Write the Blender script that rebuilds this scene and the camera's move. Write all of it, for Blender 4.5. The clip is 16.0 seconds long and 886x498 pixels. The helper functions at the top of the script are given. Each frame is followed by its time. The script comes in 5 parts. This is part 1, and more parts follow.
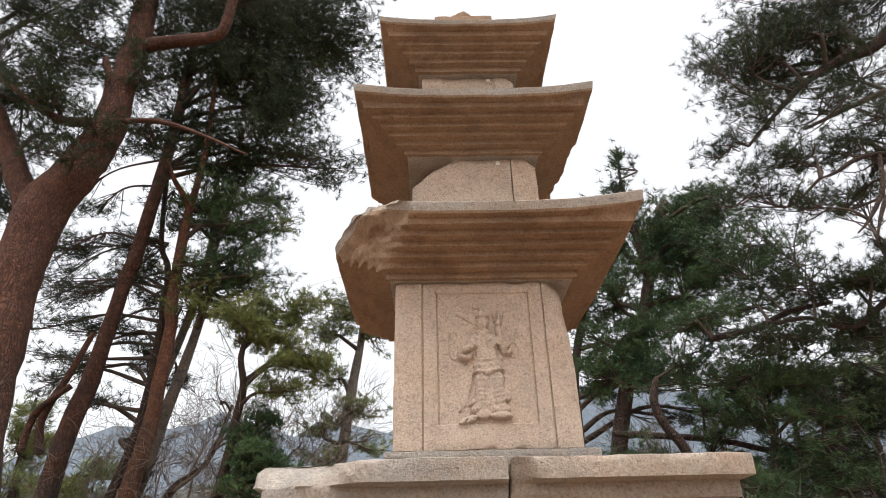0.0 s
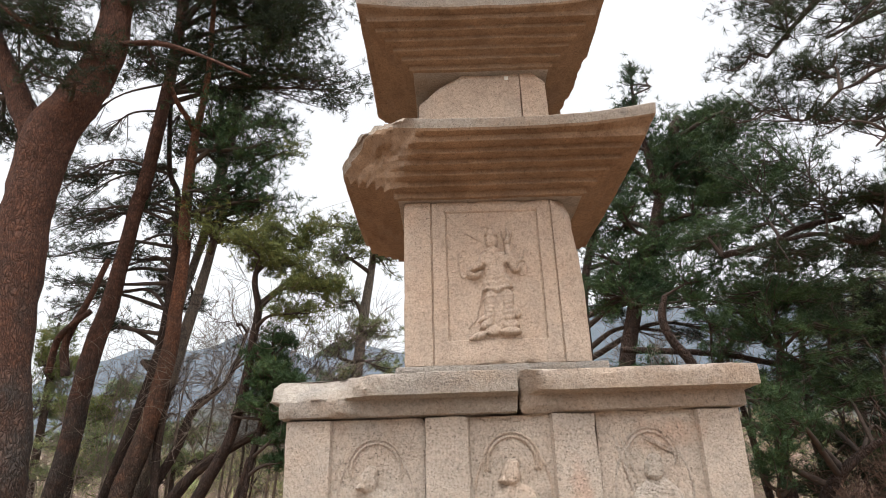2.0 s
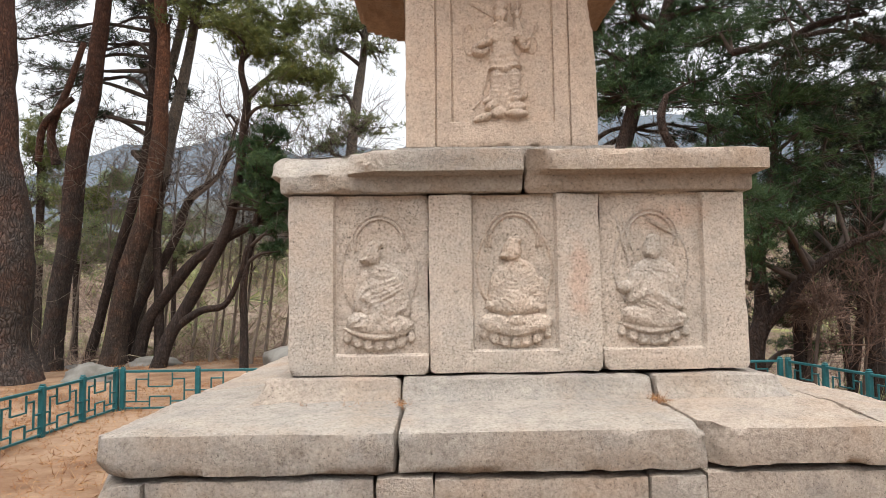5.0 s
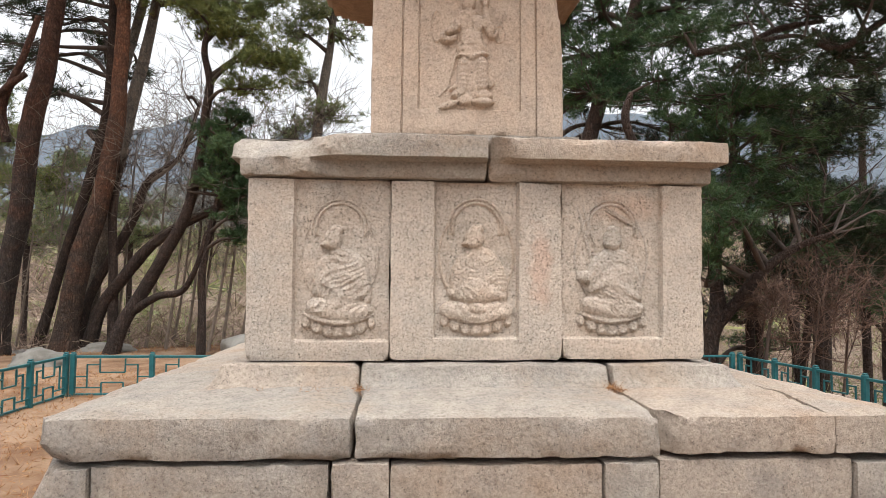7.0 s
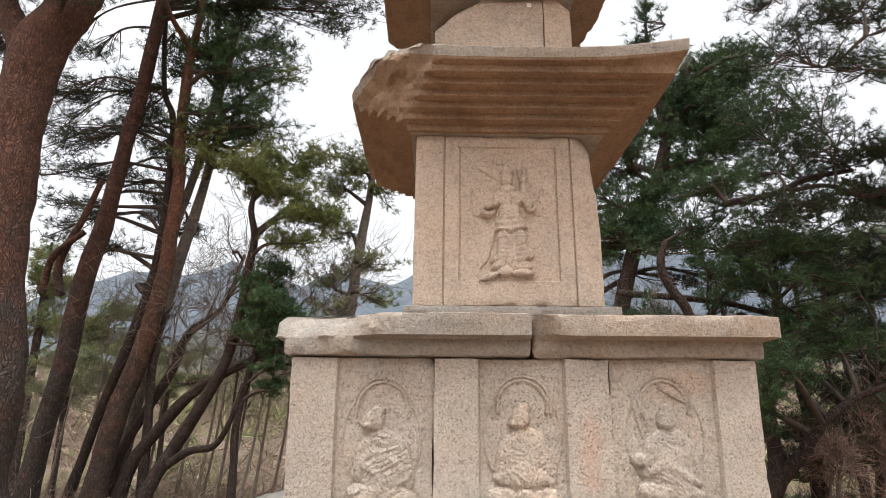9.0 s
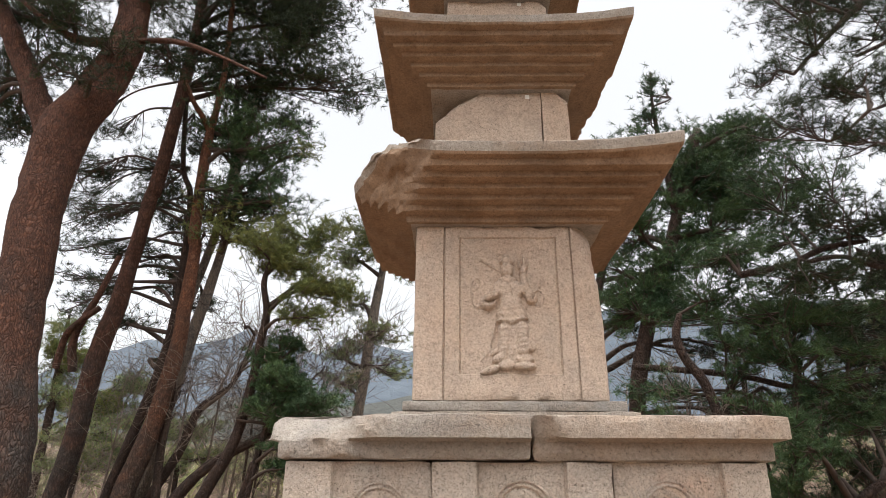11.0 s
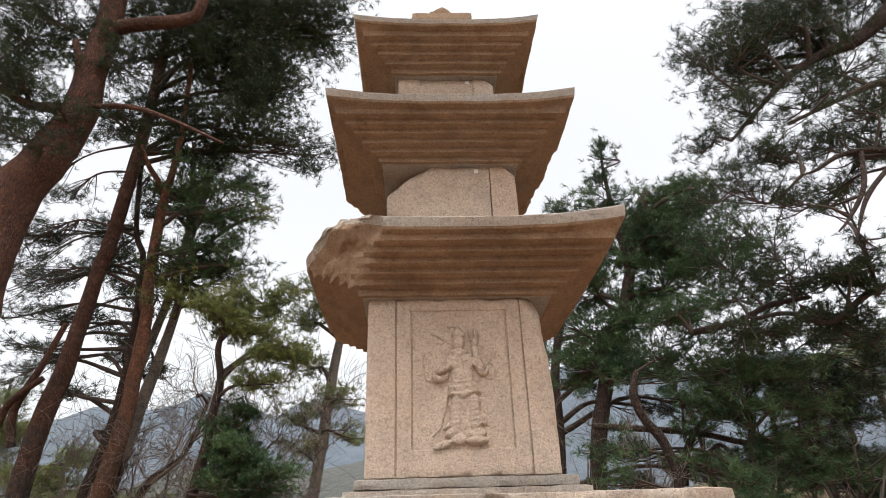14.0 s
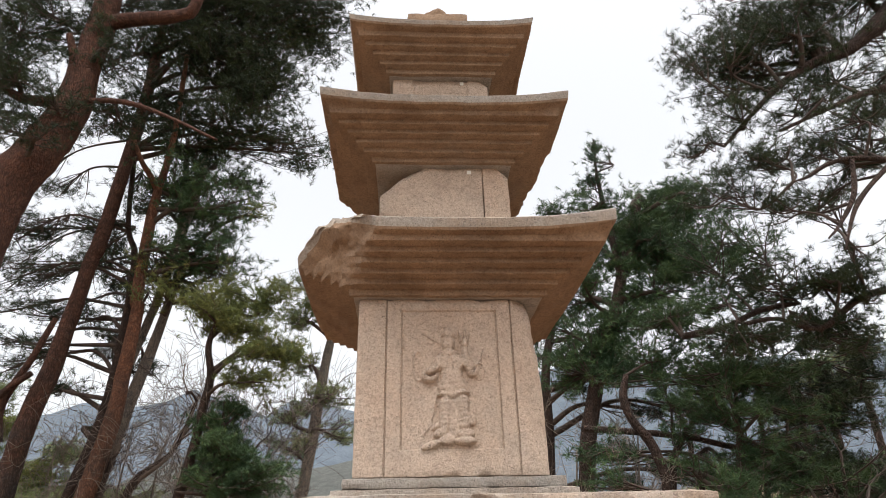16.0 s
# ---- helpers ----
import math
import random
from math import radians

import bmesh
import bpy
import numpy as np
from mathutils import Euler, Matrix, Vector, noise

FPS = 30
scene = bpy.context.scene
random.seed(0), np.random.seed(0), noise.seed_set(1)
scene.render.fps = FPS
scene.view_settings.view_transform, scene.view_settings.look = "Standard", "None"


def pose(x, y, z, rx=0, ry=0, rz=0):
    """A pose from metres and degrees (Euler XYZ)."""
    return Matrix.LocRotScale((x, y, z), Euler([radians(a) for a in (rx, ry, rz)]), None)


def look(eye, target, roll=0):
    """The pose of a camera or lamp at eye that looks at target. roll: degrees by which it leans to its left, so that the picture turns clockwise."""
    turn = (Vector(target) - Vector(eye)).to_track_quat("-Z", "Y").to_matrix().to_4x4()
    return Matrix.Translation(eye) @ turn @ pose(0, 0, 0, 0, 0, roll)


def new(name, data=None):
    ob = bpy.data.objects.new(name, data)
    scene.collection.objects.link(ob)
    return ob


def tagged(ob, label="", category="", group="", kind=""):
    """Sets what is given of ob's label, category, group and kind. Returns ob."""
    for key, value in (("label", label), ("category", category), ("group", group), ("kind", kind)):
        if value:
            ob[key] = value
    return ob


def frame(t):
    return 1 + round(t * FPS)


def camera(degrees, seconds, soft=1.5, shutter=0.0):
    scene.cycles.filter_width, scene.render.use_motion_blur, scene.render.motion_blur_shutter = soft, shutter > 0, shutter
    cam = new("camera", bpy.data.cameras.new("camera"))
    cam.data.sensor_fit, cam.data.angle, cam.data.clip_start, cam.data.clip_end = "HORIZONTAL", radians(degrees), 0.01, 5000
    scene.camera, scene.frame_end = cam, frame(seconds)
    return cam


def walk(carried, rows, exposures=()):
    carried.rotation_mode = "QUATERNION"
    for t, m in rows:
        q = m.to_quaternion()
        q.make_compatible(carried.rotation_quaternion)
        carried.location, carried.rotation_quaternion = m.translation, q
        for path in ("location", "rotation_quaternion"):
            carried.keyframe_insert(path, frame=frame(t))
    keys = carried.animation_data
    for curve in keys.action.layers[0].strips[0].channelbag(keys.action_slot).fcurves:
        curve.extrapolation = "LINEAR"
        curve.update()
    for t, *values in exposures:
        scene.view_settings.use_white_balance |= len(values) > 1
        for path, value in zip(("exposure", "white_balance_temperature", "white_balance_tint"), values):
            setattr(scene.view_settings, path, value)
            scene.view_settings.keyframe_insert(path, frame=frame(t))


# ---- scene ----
cam = camera(68.5, 16.0, 0.6)
PATH = [
    (0, (-0.258, -3.465, 1.414), (-0.219, -1.696, 2.347), -1.5),
    (0.5, (-0.257, -3.47, 1.414), (-0.224, -1.702, 2.348), -1.3),
    (1, (-0.257, -3.475, 1.413), (-0.226, -1.707, 2.348), -1.2),
    (1.5, (-0.256, -3.479, 1.41), (-0.23, -1.699, 2.323), -1.1),
    (2, (-0.252, -3.445, 1.402), (-0.249, -1.579, 2.12), -1.9),
    (2.5, (-0.26, -3.41, 1.381), (-0.272, -1.464, 1.846), -2.2),
    (3, (-0.283, -3.37, 1.35), (-0.306, -1.388, 1.617), -1.7),
    (3.5, (-0.301, -3.358, 1.342), (-0.327, -1.366, 1.528), -1.0),
    (6, (-0.309, -3.336, 1.316), (-0.249, -1.341, 1.436), -0.1),
    (6.5, (-0.302, -3.333, 1.311), (-0.227, -1.338, 1.422), 0.8),
    (7, (-0.301, -3.33, 1.308), (-0.172, -1.337, 1.415), 0.5),
    (7.5, (-0.293, -3.333, 1.3), (-0.104, -1.344, 1.403), 0.6),
    (8, (-0.289, -3.33, 1.292), (-0.112, -1.341, 1.392), 0.2),
    (8.5, (-0.315, -3.316, 1.334), (-0.182, -1.326, 1.475), 1.1),
    (8.7, (-0.322, -3.324, 1.398), (-0.258, -1.355, 1.748), 1.9),
    (9, (-0.335, -3.337, 1.447), (-0.316, -1.408, 1.977), 0.4),
    (9.2, (-0.339, -3.352, 1.464), (-0.371, -1.437, 2.041), 1.0),
    (9.5, (-0.345, -3.36, 1.484), (-0.38, -1.465, 2.123), 1.1),
    (12, (-0.214, -3.36, 1.611), (-0.259, -1.506, 2.361), -0.6),
    (12.5, (-0.218, -3.384, 1.627), (-0.294, -1.553, 2.428), -0.4),
    (13, (-0.221, -3.42, 1.631), (-0.296, -1.622, 2.503), -0.6),
    (13.5, (-0.226, -3.421, 1.627), (-0.213, -1.622, 2.502), -0.9),
    (14, (-0.213, -3.43, 1.624), (-0.123, -1.636, 2.503), -2.0),
    (14.5, (-0.214, -3.439, 1.623), (-0.091, -1.646, 2.502), -1.8),
    (15, (-0.209, -3.442, 1.623), (-0.077, -1.65, 2.501), -2.0),
    (15.5, (-0.207, -3.445, 1.62), (-0.079, -1.654, 2.5), -2.0),
    (16, (-0.206, -3.437, 1.62), (-0.095, -1.645, 2.5), -1.4),
]
walk(cam, [(t, look(eye, target, roll)) for t, eye, target, roll in PATH], [(0, 0.31), (1.6, 0.31), (3.0, 0.33), (8.3, 0.34), (9.5, 0.28), (12.0, 0.26), (16, 0.24)])

# ---- light ----
SUN_EL, SUN_AZ = radians(74), radians(180)
world = bpy.data.worlds.new("overcast_sky")
scene.world = world
world.use_nodes = True
wn = world.node_tree.nodes
wl = world.node_tree.links
sky = wn.new("ShaderNodeTexSky")
sky.sky_type = "NISHITA"
sky.sun_disc = False
sky.sun_elevation = SUN_EL
sky.sun_rotation = SUN_AZ
sky.dust_density = 6.0
sky.air_density = 1.0
hue = wn.new("ShaderNodeHueSaturation")
hue.inputs["Saturation"].default_value = 0.15
hue.inputs["Value"].default_value = 2.0
wl.new(sky.outputs[0], hue.inputs["Color"])
wl.new(hue.outputs[0], wn["Background"].inputs["Color"])
wn["Background"].inputs["Strength"].default_value = 0.15
sun = new("sun", bpy.data.lights.new("sun", "SUN"))
sun.data.energy = 0.5
sun.data.angle = radians(60)
sun.data.color = (1.0, 0.97, 0.94)
sun.matrix_world = look((0, -4, 13.95), (0, 0, 0))


# ---- materials ----
def nodes_of(name, rough=0.9):
    m = bpy.data.materials.new(name)
    m.use_nodes = True
    nt = m.node_tree
    b = nt.nodes["Principled BSDF"]
    b.inputs["Roughness"].default_value = rough
    b.inputs["Specular IOR Level"].default_value = 0.25
    return m, nt, b


def nd(nt, kind, **kw):
    n = nt.nodes.new(kind)
    for k, v in kw.items():
        n.inputs[k.replace("_", " ")].default_value = v
    return n


def ramp(nt, fac, stops):
    r = nt.nodes.new("ShaderNodeValToRGB")
    el = r.color_ramp.elements
    while len(el) < len(stops):
        el.new(0.5)
    for e, (p, c) in zip(el, stops):
        e.position = p
        e.color = (*c, 1) if len(c) == 3 else c
    nt.links.new(fac, r.inputs[0])
    return r.outputs[0]


def mixc(nt, fac, a, b, mode="MIX"):
    m = nt.nodes.new("ShaderNodeMix")
    m.data_type, m.blend_type = "RGBA", mode
    for sock, v in ((m.inputs[0], fac), (m.inputs[6], a), (m.inputs[7], b)):
        if isinstance(v, (int, float)):
            sock.default_value = v
        elif isinstance(v, tuple):
            sock.default_value = (*v, 1)
        else:
            nt.links.new(v, sock)
    return m.outputs[2]


def bump(nt, b, height, strength, dist, under=None):
    n = nd(nt, "ShaderNodeBump", Strength=strength, Distance=dist)
    nt.links.new(height, n.inputs["Height"])
    if under:
        nt.links.new(under, n.inputs["Normal"])
    nt.links.new(n.outputs[0], b.inputs["Normal"])
    return n.outputs[0]


def noise_tex(nt, vec, scale, detail=5.0, rough=0.55):
    n = nd(nt, "ShaderNodeTexNoise", Scale=scale, Detail=detail, Roughness=rough)
    nt.links.new(vec, n.inputs["Vector"])
    return n.outputs["Fac"]


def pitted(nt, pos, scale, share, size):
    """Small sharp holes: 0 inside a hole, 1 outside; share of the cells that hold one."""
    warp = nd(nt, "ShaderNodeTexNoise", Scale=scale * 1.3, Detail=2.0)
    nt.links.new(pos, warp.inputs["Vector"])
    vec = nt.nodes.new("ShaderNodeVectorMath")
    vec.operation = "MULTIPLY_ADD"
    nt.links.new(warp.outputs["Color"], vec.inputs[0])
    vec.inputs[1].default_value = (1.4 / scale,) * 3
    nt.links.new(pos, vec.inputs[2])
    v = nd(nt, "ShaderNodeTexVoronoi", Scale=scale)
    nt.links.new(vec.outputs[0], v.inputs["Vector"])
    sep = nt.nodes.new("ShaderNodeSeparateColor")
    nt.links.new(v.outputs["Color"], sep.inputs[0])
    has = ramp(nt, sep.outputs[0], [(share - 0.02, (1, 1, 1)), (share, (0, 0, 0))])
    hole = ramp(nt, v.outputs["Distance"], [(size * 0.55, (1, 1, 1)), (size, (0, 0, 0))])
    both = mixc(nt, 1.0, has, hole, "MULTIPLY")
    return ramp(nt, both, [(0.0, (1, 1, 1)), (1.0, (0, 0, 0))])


def granite(name, light, dark, stain, grain=260.0, pit=0.7, stain_amount=0.6, grey=(0.3, 0.29, 0.275), holes=0.35, patches=()):
    """Weathered granite: fine grains, sharp pits with their shade put into the colour, broad stains and lichen.
    patches: (centre, radii, colour) of rusty stains.
    """
    m, nt, b = nodes_of(name, 0.93)
    pos = nt.nodes.new("ShaderNodeNewGeometry").outputs["Position"]
    info = nt.nodes.new("ShaderNodeObjectInfo")
    big = noise_tex(nt, pos, 2.3, 7, 0.65)
    mid = noise_tex(nt, pos, 9.0, 8, 0.7)
    fine = noise_tex(nt, pos, grain * 0.42, 5, 0.8)
    hewn = noise_tex(nt, pos, 62.0, 5, 0.75)
    base = ramp(nt, mid, [(0.3, dark), (0.5, light), (0.72, tuple(min(1, c * 1.12) for c in light))])
    stained = mixc(nt, ramp(nt, big, [(0.46, (0, 0, 0)), (0.64, (stain_amount,) * 3)]), base, stain)
    big2 = noise_tex(nt, pos, 3.4, 9, 0.72)
    stained = mixc(nt, ramp(nt, big2, [(0.49, (0, 0, 0)), (0.66, (0.6,) * 3)]), stained, grey)
    for centre, radii, colour in patches:
        mp = nt.nodes.new("ShaderNodeVectorMath")
        mp.operation = "SUBTRACT"
        nt.links.new(pos, mp.inputs[0])
        mp.inputs[1].default_value = centre
        dv = nt.nodes.new("ShaderNodeVectorMath")
        dv.operation = "DIVIDE"
        nt.links.new(mp.outputs[0], dv.inputs[0])
        dv.inputs[1].default_value = radii
        ln = nt.nodes.new("ShaderNodeVectorMath")
        ln.operation = "LENGTH"
        nt.links.new(dv.outputs[0], ln.inputs[0])
        ad = nt.nodes.new("ShaderNodeMath")
        ad.operation = "MULTIPLY_ADD"
        nt.links.new(mid, ad.inputs[0])
        ad.inputs[1].default_value = 1.1
        nt.links.new(ln.outputs["Value"], ad.inputs[2])
        stained = mixc(nt, ramp(nt, ad.outputs[0], [(0.7, (0.7,) * 3), (1.7, (0, 0, 0))]), stained, colour)
    tone = mixc(nt, 1.0, stained, ramp(nt, info.outputs["Random"], [(0.0, (0.91, 0.92, 0.93)), (0.5, (0.99, 0.98, 0.97)), (1.0, (1.04, 0.975, 0.925))]), "MULTIPLY")
    grains = mixc(nt, 0.8, tone, ramp(nt, fine, [(0.3, (0.5, 0.48, 0.46)), (0.43, (0.9, 0.89, 0.88)), (0.55, (1.08, 1.08, 1.07)), (0.72, (1.4, 1.38, 1.35))]), "MULTIPLY")
    # shade in the hollows of the hewn face, put into the colour
    grains = mixc(nt, 0.6, grains, ramp(nt, hewn, [(0.35, (0.55, 0.53, 0.5)), (0.47, (0.98, 0.97, 0.96)), (0.66, (1.15, 1.14, 1.12))]), "MULTIPLY")
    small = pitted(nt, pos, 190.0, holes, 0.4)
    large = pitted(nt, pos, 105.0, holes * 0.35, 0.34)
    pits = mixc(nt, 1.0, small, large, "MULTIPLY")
    # pit mask multiplied into the base colour as the pits' inner shade
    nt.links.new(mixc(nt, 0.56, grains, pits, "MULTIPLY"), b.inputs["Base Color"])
    n1 = bump(nt, b, mid, 0.8, 0.03 * pit)
    n2 = bump(nt, b, hewn, pit, 0.017, n1)
    n3 = bump(nt, b, fine, pit, 0.009, n2)
    bump(nt, b, pits, 0.9, 0.006, n3)
    return m


def bark_material(name, low, high, z0, z1, crack):
    """Pine bark: plates split by deep cracks, grey at the foot, red higher up the trunk."""
    m, nt, b = nodes_of(name, 0.95)
    geo = nt.nodes.new("ShaderNodeNewGeometry")
    pos = geo.outputs["Position"]
    mp = nd(nt, "ShaderNodeMapping", Scale=(1, 1, 0.38))
    nt.links.new(pos, mp.inputs["Vector"])
    warp = nt.nodes.new("ShaderNodeTexNoise")
    warp.inputs["Scale"].default_value = 7
    nt.links.new(mp.outputs[0], warp.inputs["Vector"])
    vec = nt.nodes.new("ShaderNodeVectorMath")
    vec.operation = "MULTIPLY_ADD"
    nt.links.new(warp.outputs["Color"], vec.inputs[0])
    vec.inputs[1].default_value = (0.2, 0.2, 0.2)
    nt.links.new(mp.outputs[0], vec.inputs[2])
    vor = nd(nt, "ShaderNodeTexVoronoi", Scale=crack)
    vor.feature = "DISTANCE_TO_EDGE"
    nt.links.new(vec.outputs[0], vor.inputs["Vector"])
    plates = ramp(nt, vor.outputs["Distance"], [(0.0, (0.25, 0.25, 0.25)), (0.1, (0.6, 0.6, 0.6)), (0.32, (1, 1, 1))])
    blotch = noise_tex(nt, pos, 9, 6, 0.75)
    fine = noise_tex(nt, pos, 45, 5, 0.7)
    sep = nt.nodes.new("ShaderNodeSeparateXYZ")
    nt.links.new(pos, sep.inputs[0])
    rng = nt.nodes.new("ShaderNodeMapRange")
    rng.inputs[1].default_value, rng.inputs[2].default_value = z0, z1
    nt.links.new(sep.outputs[2], rng.inputs[0])
    wob = noise_tex(nt, pos, 2.2, 4)
    add = nt.nodes.new("ShaderNodeMath")
    add.operation = "MULTIPLY_ADD"
    nt.links.new(wob, add.inputs[0])
    add.inputs[1].default_value = 1.2
    nt.links.new(rng.outputs[0], add.inputs[2])
    fac = ramp(nt, add.outputs[0], [(0.55, (0, 0, 0)), (1.25, (1, 1, 1))])
    col = mixc(nt, fac, low, high)
    col = mixc(nt, 0.75, col, ramp(nt, fine, [(0.3, (0.45, 0.43, 0.42)), (0.6, (1.15, 1.12, 1.1))]), "MULTIPLY")
    col = mixc(nt, plates, mixc(nt, 1.0, col, (0.42, 0.38, 0.37), "MULTIPLY"), col)
    col = mixc(nt, 0.8, col, ramp(nt, blotch, [(0.34, (0.55, 0.56, 0.58)), (0.5, (0.95, 0.94, 0.93)), (0.64, (1.45, 1.28, 1.15))]), "MULTIPLY")
    nt.links.new(col, b.inputs["Base Color"])
    n1 = bump(nt, b, plates, 0.9, 0.03)
    bump(nt, b, fine, 0.5, 0.01, n1)
    return m


def needle_material(name, a, c, rough=0.55):
    m, nt, b = nodes_of(name, rough)
    geo = nt.nodes.new("ShaderNodeNewGeometry")
    clump = noise_tex(nt, geo.outputs["Position"], 1.7, 3)
    col = mixc(nt, ramp(nt, clump, [(0.35, (0, 0, 0)), (0.65, (1, 1, 1))]), a, c)
    col = mixc(nt, 0.9, col, ramp(nt, geo.outputs["Random Per Island"], [(0, (0.55, 0.6, 0.6)), (0.7, (1.1, 1.1, 1.05)), (0.96, (1.35, 1.25, 1.0)), (1.0, (2.2, 1.3, 0.7))]), "MULTIPLY")
    nt.links.new(col, b.inputs["Base Color"])
    b.inputs["Specular IOR Level"].default_value = 0.15
    return m


def noisy(name, stops, scale, rough=0.9, bump_scale=40, strength=0.4, dist=0.01, metal=0.0):
    m, nt, b = nodes_of(name, rough)
    pos = nt.nodes.new("ShaderNodeNewGeometry").outputs["Position"]
    f = noise_tex(nt, pos, scale, 8, 0.65)
    nt.links.new(ramp(nt, f, stops), b.inputs["Base Color"])
    b.inputs["Metallic"].default_value = metal
    bump(nt, b, noise_tex(nt, pos, bump_scale, 6, 0.7), strength, dist)
    return m


def island(name, stops, rough=0.8):
    m, nt, b = nodes_of(name, rough)
    geo = nt.nodes.new("ShaderNodeNewGeometry")
    nt.links.new(ramp(nt, geo.outputs["Random Per Island"], stops), b.inputs["Base Color"])
    return m


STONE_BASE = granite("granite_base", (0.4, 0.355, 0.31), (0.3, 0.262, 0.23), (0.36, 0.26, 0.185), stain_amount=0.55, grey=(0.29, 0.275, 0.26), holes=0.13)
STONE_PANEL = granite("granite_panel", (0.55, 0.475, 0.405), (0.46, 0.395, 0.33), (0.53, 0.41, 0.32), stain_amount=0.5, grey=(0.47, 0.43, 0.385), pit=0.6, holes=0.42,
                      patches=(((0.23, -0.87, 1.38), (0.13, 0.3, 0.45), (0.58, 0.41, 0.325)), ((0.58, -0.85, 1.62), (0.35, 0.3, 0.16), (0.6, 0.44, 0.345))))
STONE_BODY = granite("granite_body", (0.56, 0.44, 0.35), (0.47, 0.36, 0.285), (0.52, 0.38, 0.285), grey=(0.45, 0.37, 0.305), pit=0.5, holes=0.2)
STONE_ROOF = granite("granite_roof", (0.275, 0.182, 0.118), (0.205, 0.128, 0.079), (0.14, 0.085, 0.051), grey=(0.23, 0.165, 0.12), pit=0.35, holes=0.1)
BARK_RED = bark_material("pine_bark_red", (0.075, 0.062, 0.055), (0.13, 0.068, 0.048), 2.0, 9.0, 24)
BARK_ORANGE = bark_material("pine_bark_orange", (0.085, 0.064, 0.052), (0.18, 0.085, 0.05), 2.0, 8.5, 30)
BARK_DARK = bark_material("pine_bark_dark", (0.06, 0.046, 0.04), (0.075, 0.052, 0.042), 0.5, 6.0, 30)
BARK_GREY = bark_material("grey_bark", (0.19, 0.165, 0.14), (0.24, 0.21, 0.18), 0.5, 6.0, 32)
TWIG = noisy("twig_bark", [(0.3, (0.042, 0.032, 0.026)), (0.7, (0.095, 0.068, 0.054))], 9)
TWIG_PALE = noisy("pale_twig_bark", [(0.3, (0.13, 0.105, 0.085)), (0.7, (0.24, 0.19, 0.155))], 9)
NEEDLE_DARK = needle_material("dark_pine_needles", (0.019, 0.029, 0.016), (0.044, 0.06, 0.026))
NEEDLE_BLUE = needle_material("blue_green_pine_needles", (0.03, 0.058, 0.028), (0.075, 0.122, 0.05))
NEEDLE_LIGHT = needle_material("yellow_green_pine_needles", (0.095, 0.12, 0.04), (0.17, 0.18, 0.06))
NEEDLE_PALE = needle_material("pale_green_pine_needles", (0.12, 0.15, 0.07), (0.2, 0.22, 0.1))
LITTER = island("fallen_pine_needles", [(0, (0.14, 0.06, 0.026)), (0.5, (0.3, 0.14, 0.06)), (1, (0.42, 0.26, 0.13))])
# brush tones raised to paint in the haze over the slope
BRUSH = island("dry_brush", [(0, (0.11, 0.078, 0.062)), (0.5, (0.24, 0.17, 0.135)), (0.85, (0.36, 0.265, 0.21)), (1, (0.22, 0.21, 0.1))])
THORN = island("reddish_thorn_twigs", [(0, (0.06, 0.04, 0.032)), (0.6, (0.13, 0.08, 0.06)), (1, (0.2, 0.13, 0.095))])
GREEN_BRUSH = island("green_brush", [(0, (0.08, 0.1, 0.045)), (0.6, (0.19, 0.21, 0.085)), (1, (0.33, 0.32, 0.14))])
ROCK = noisy("grey_rock", [(0.3, (0.11, 0.1, 0.085)), (0.6, (0.2, 0.19, 0.17)), (0.8, (0.27, 0.25, 0.225))], 3.0, 0.95, 25, 0.7, 0.02)
FENCE = noisy("teal_painted_iron", [(0.3, (0.012, 0.075, 0.085)), (0.6, (0.018, 0.105, 0.115)), (0.8, (0.035, 0.14, 0.145))], 14, 0.5, 60, 0.15, 0.003)
TAG = noisy("white_label", [(0.3, (0.7, 0.68, 0.62)), (0.7, (0.82, 0.8, 0.76))], 60, 0.6)


# ---- mesh helpers ----
def mesh_ob(name, verts, faces, mat, parent=None, label="", smooth=True):
    me = bpy.data.meshes.new(name)
    me.from_pydata([tuple(v) for v in verts], [], faces)
    me.materials.append(mat)
    if smooth:
        me.shade_smooth()
    ob = new(name, me)
    if parent:
        ob.parent = parent
    if label:
        ob["label"] = label
    return ob


def tri_soup(name, tris, mat, parent=None, label=""):
    """tris: array (n, 3, 3), every triangle an island of its own."""
    n = len(tris)
    me = bpy.data.meshes.new(name)
    me.vertices.add(3 * n)
    me.vertices.foreach_set("co", np.ascontiguousarray(tris, dtype=np.float32).ravel())
    me.loops.add(3 * n)
    me.loops.foreach_set("vertex_index", np.arange(3 * n, dtype=np.int32))
    me.polygons.add(n)
    me.polygons.foreach_set("loop_start", np.arange(0, 3 * n, 3, dtype=np.int32))
    me.update(calc_edges=True)
    me.materials.append(mat)
    ob = new(name, me)
    if parent:
        ob.parent = parent
    if label:
        ob["label"] = label
    return ob


def thing(name, label, category, at=(0, 0, 0), group="", kind=""):
    ob = new(name)
    ob.location = at
    ob.empty_display_size = 0.2
    return tagged(ob, label, category, group, kind)


def lines(a, b, seg, extra=()):
    n = max(1, round((b - a) / seg))
    vals = [a + (b - a) * i / n for i in range(n + 1)]
    inner = [e for e in extra if a < e < b]
    vals = [v for v in vals if v in (a, b) or all(abs(v - e) > seg * 0.3 for e in inner)] + inner
    return sorted(set(vals))


def worn(p, amp, seed, freq=7.0):
    q = Vector((p[0] * freq + seed * 3.1, p[1] * freq - seed, p[2] * freq + seed * 1.7))
    return amp * (noise.noise(q) + 0.5 * noise.noise(q * 3.1) + 0.3 * noise.noise(q * 8.3))


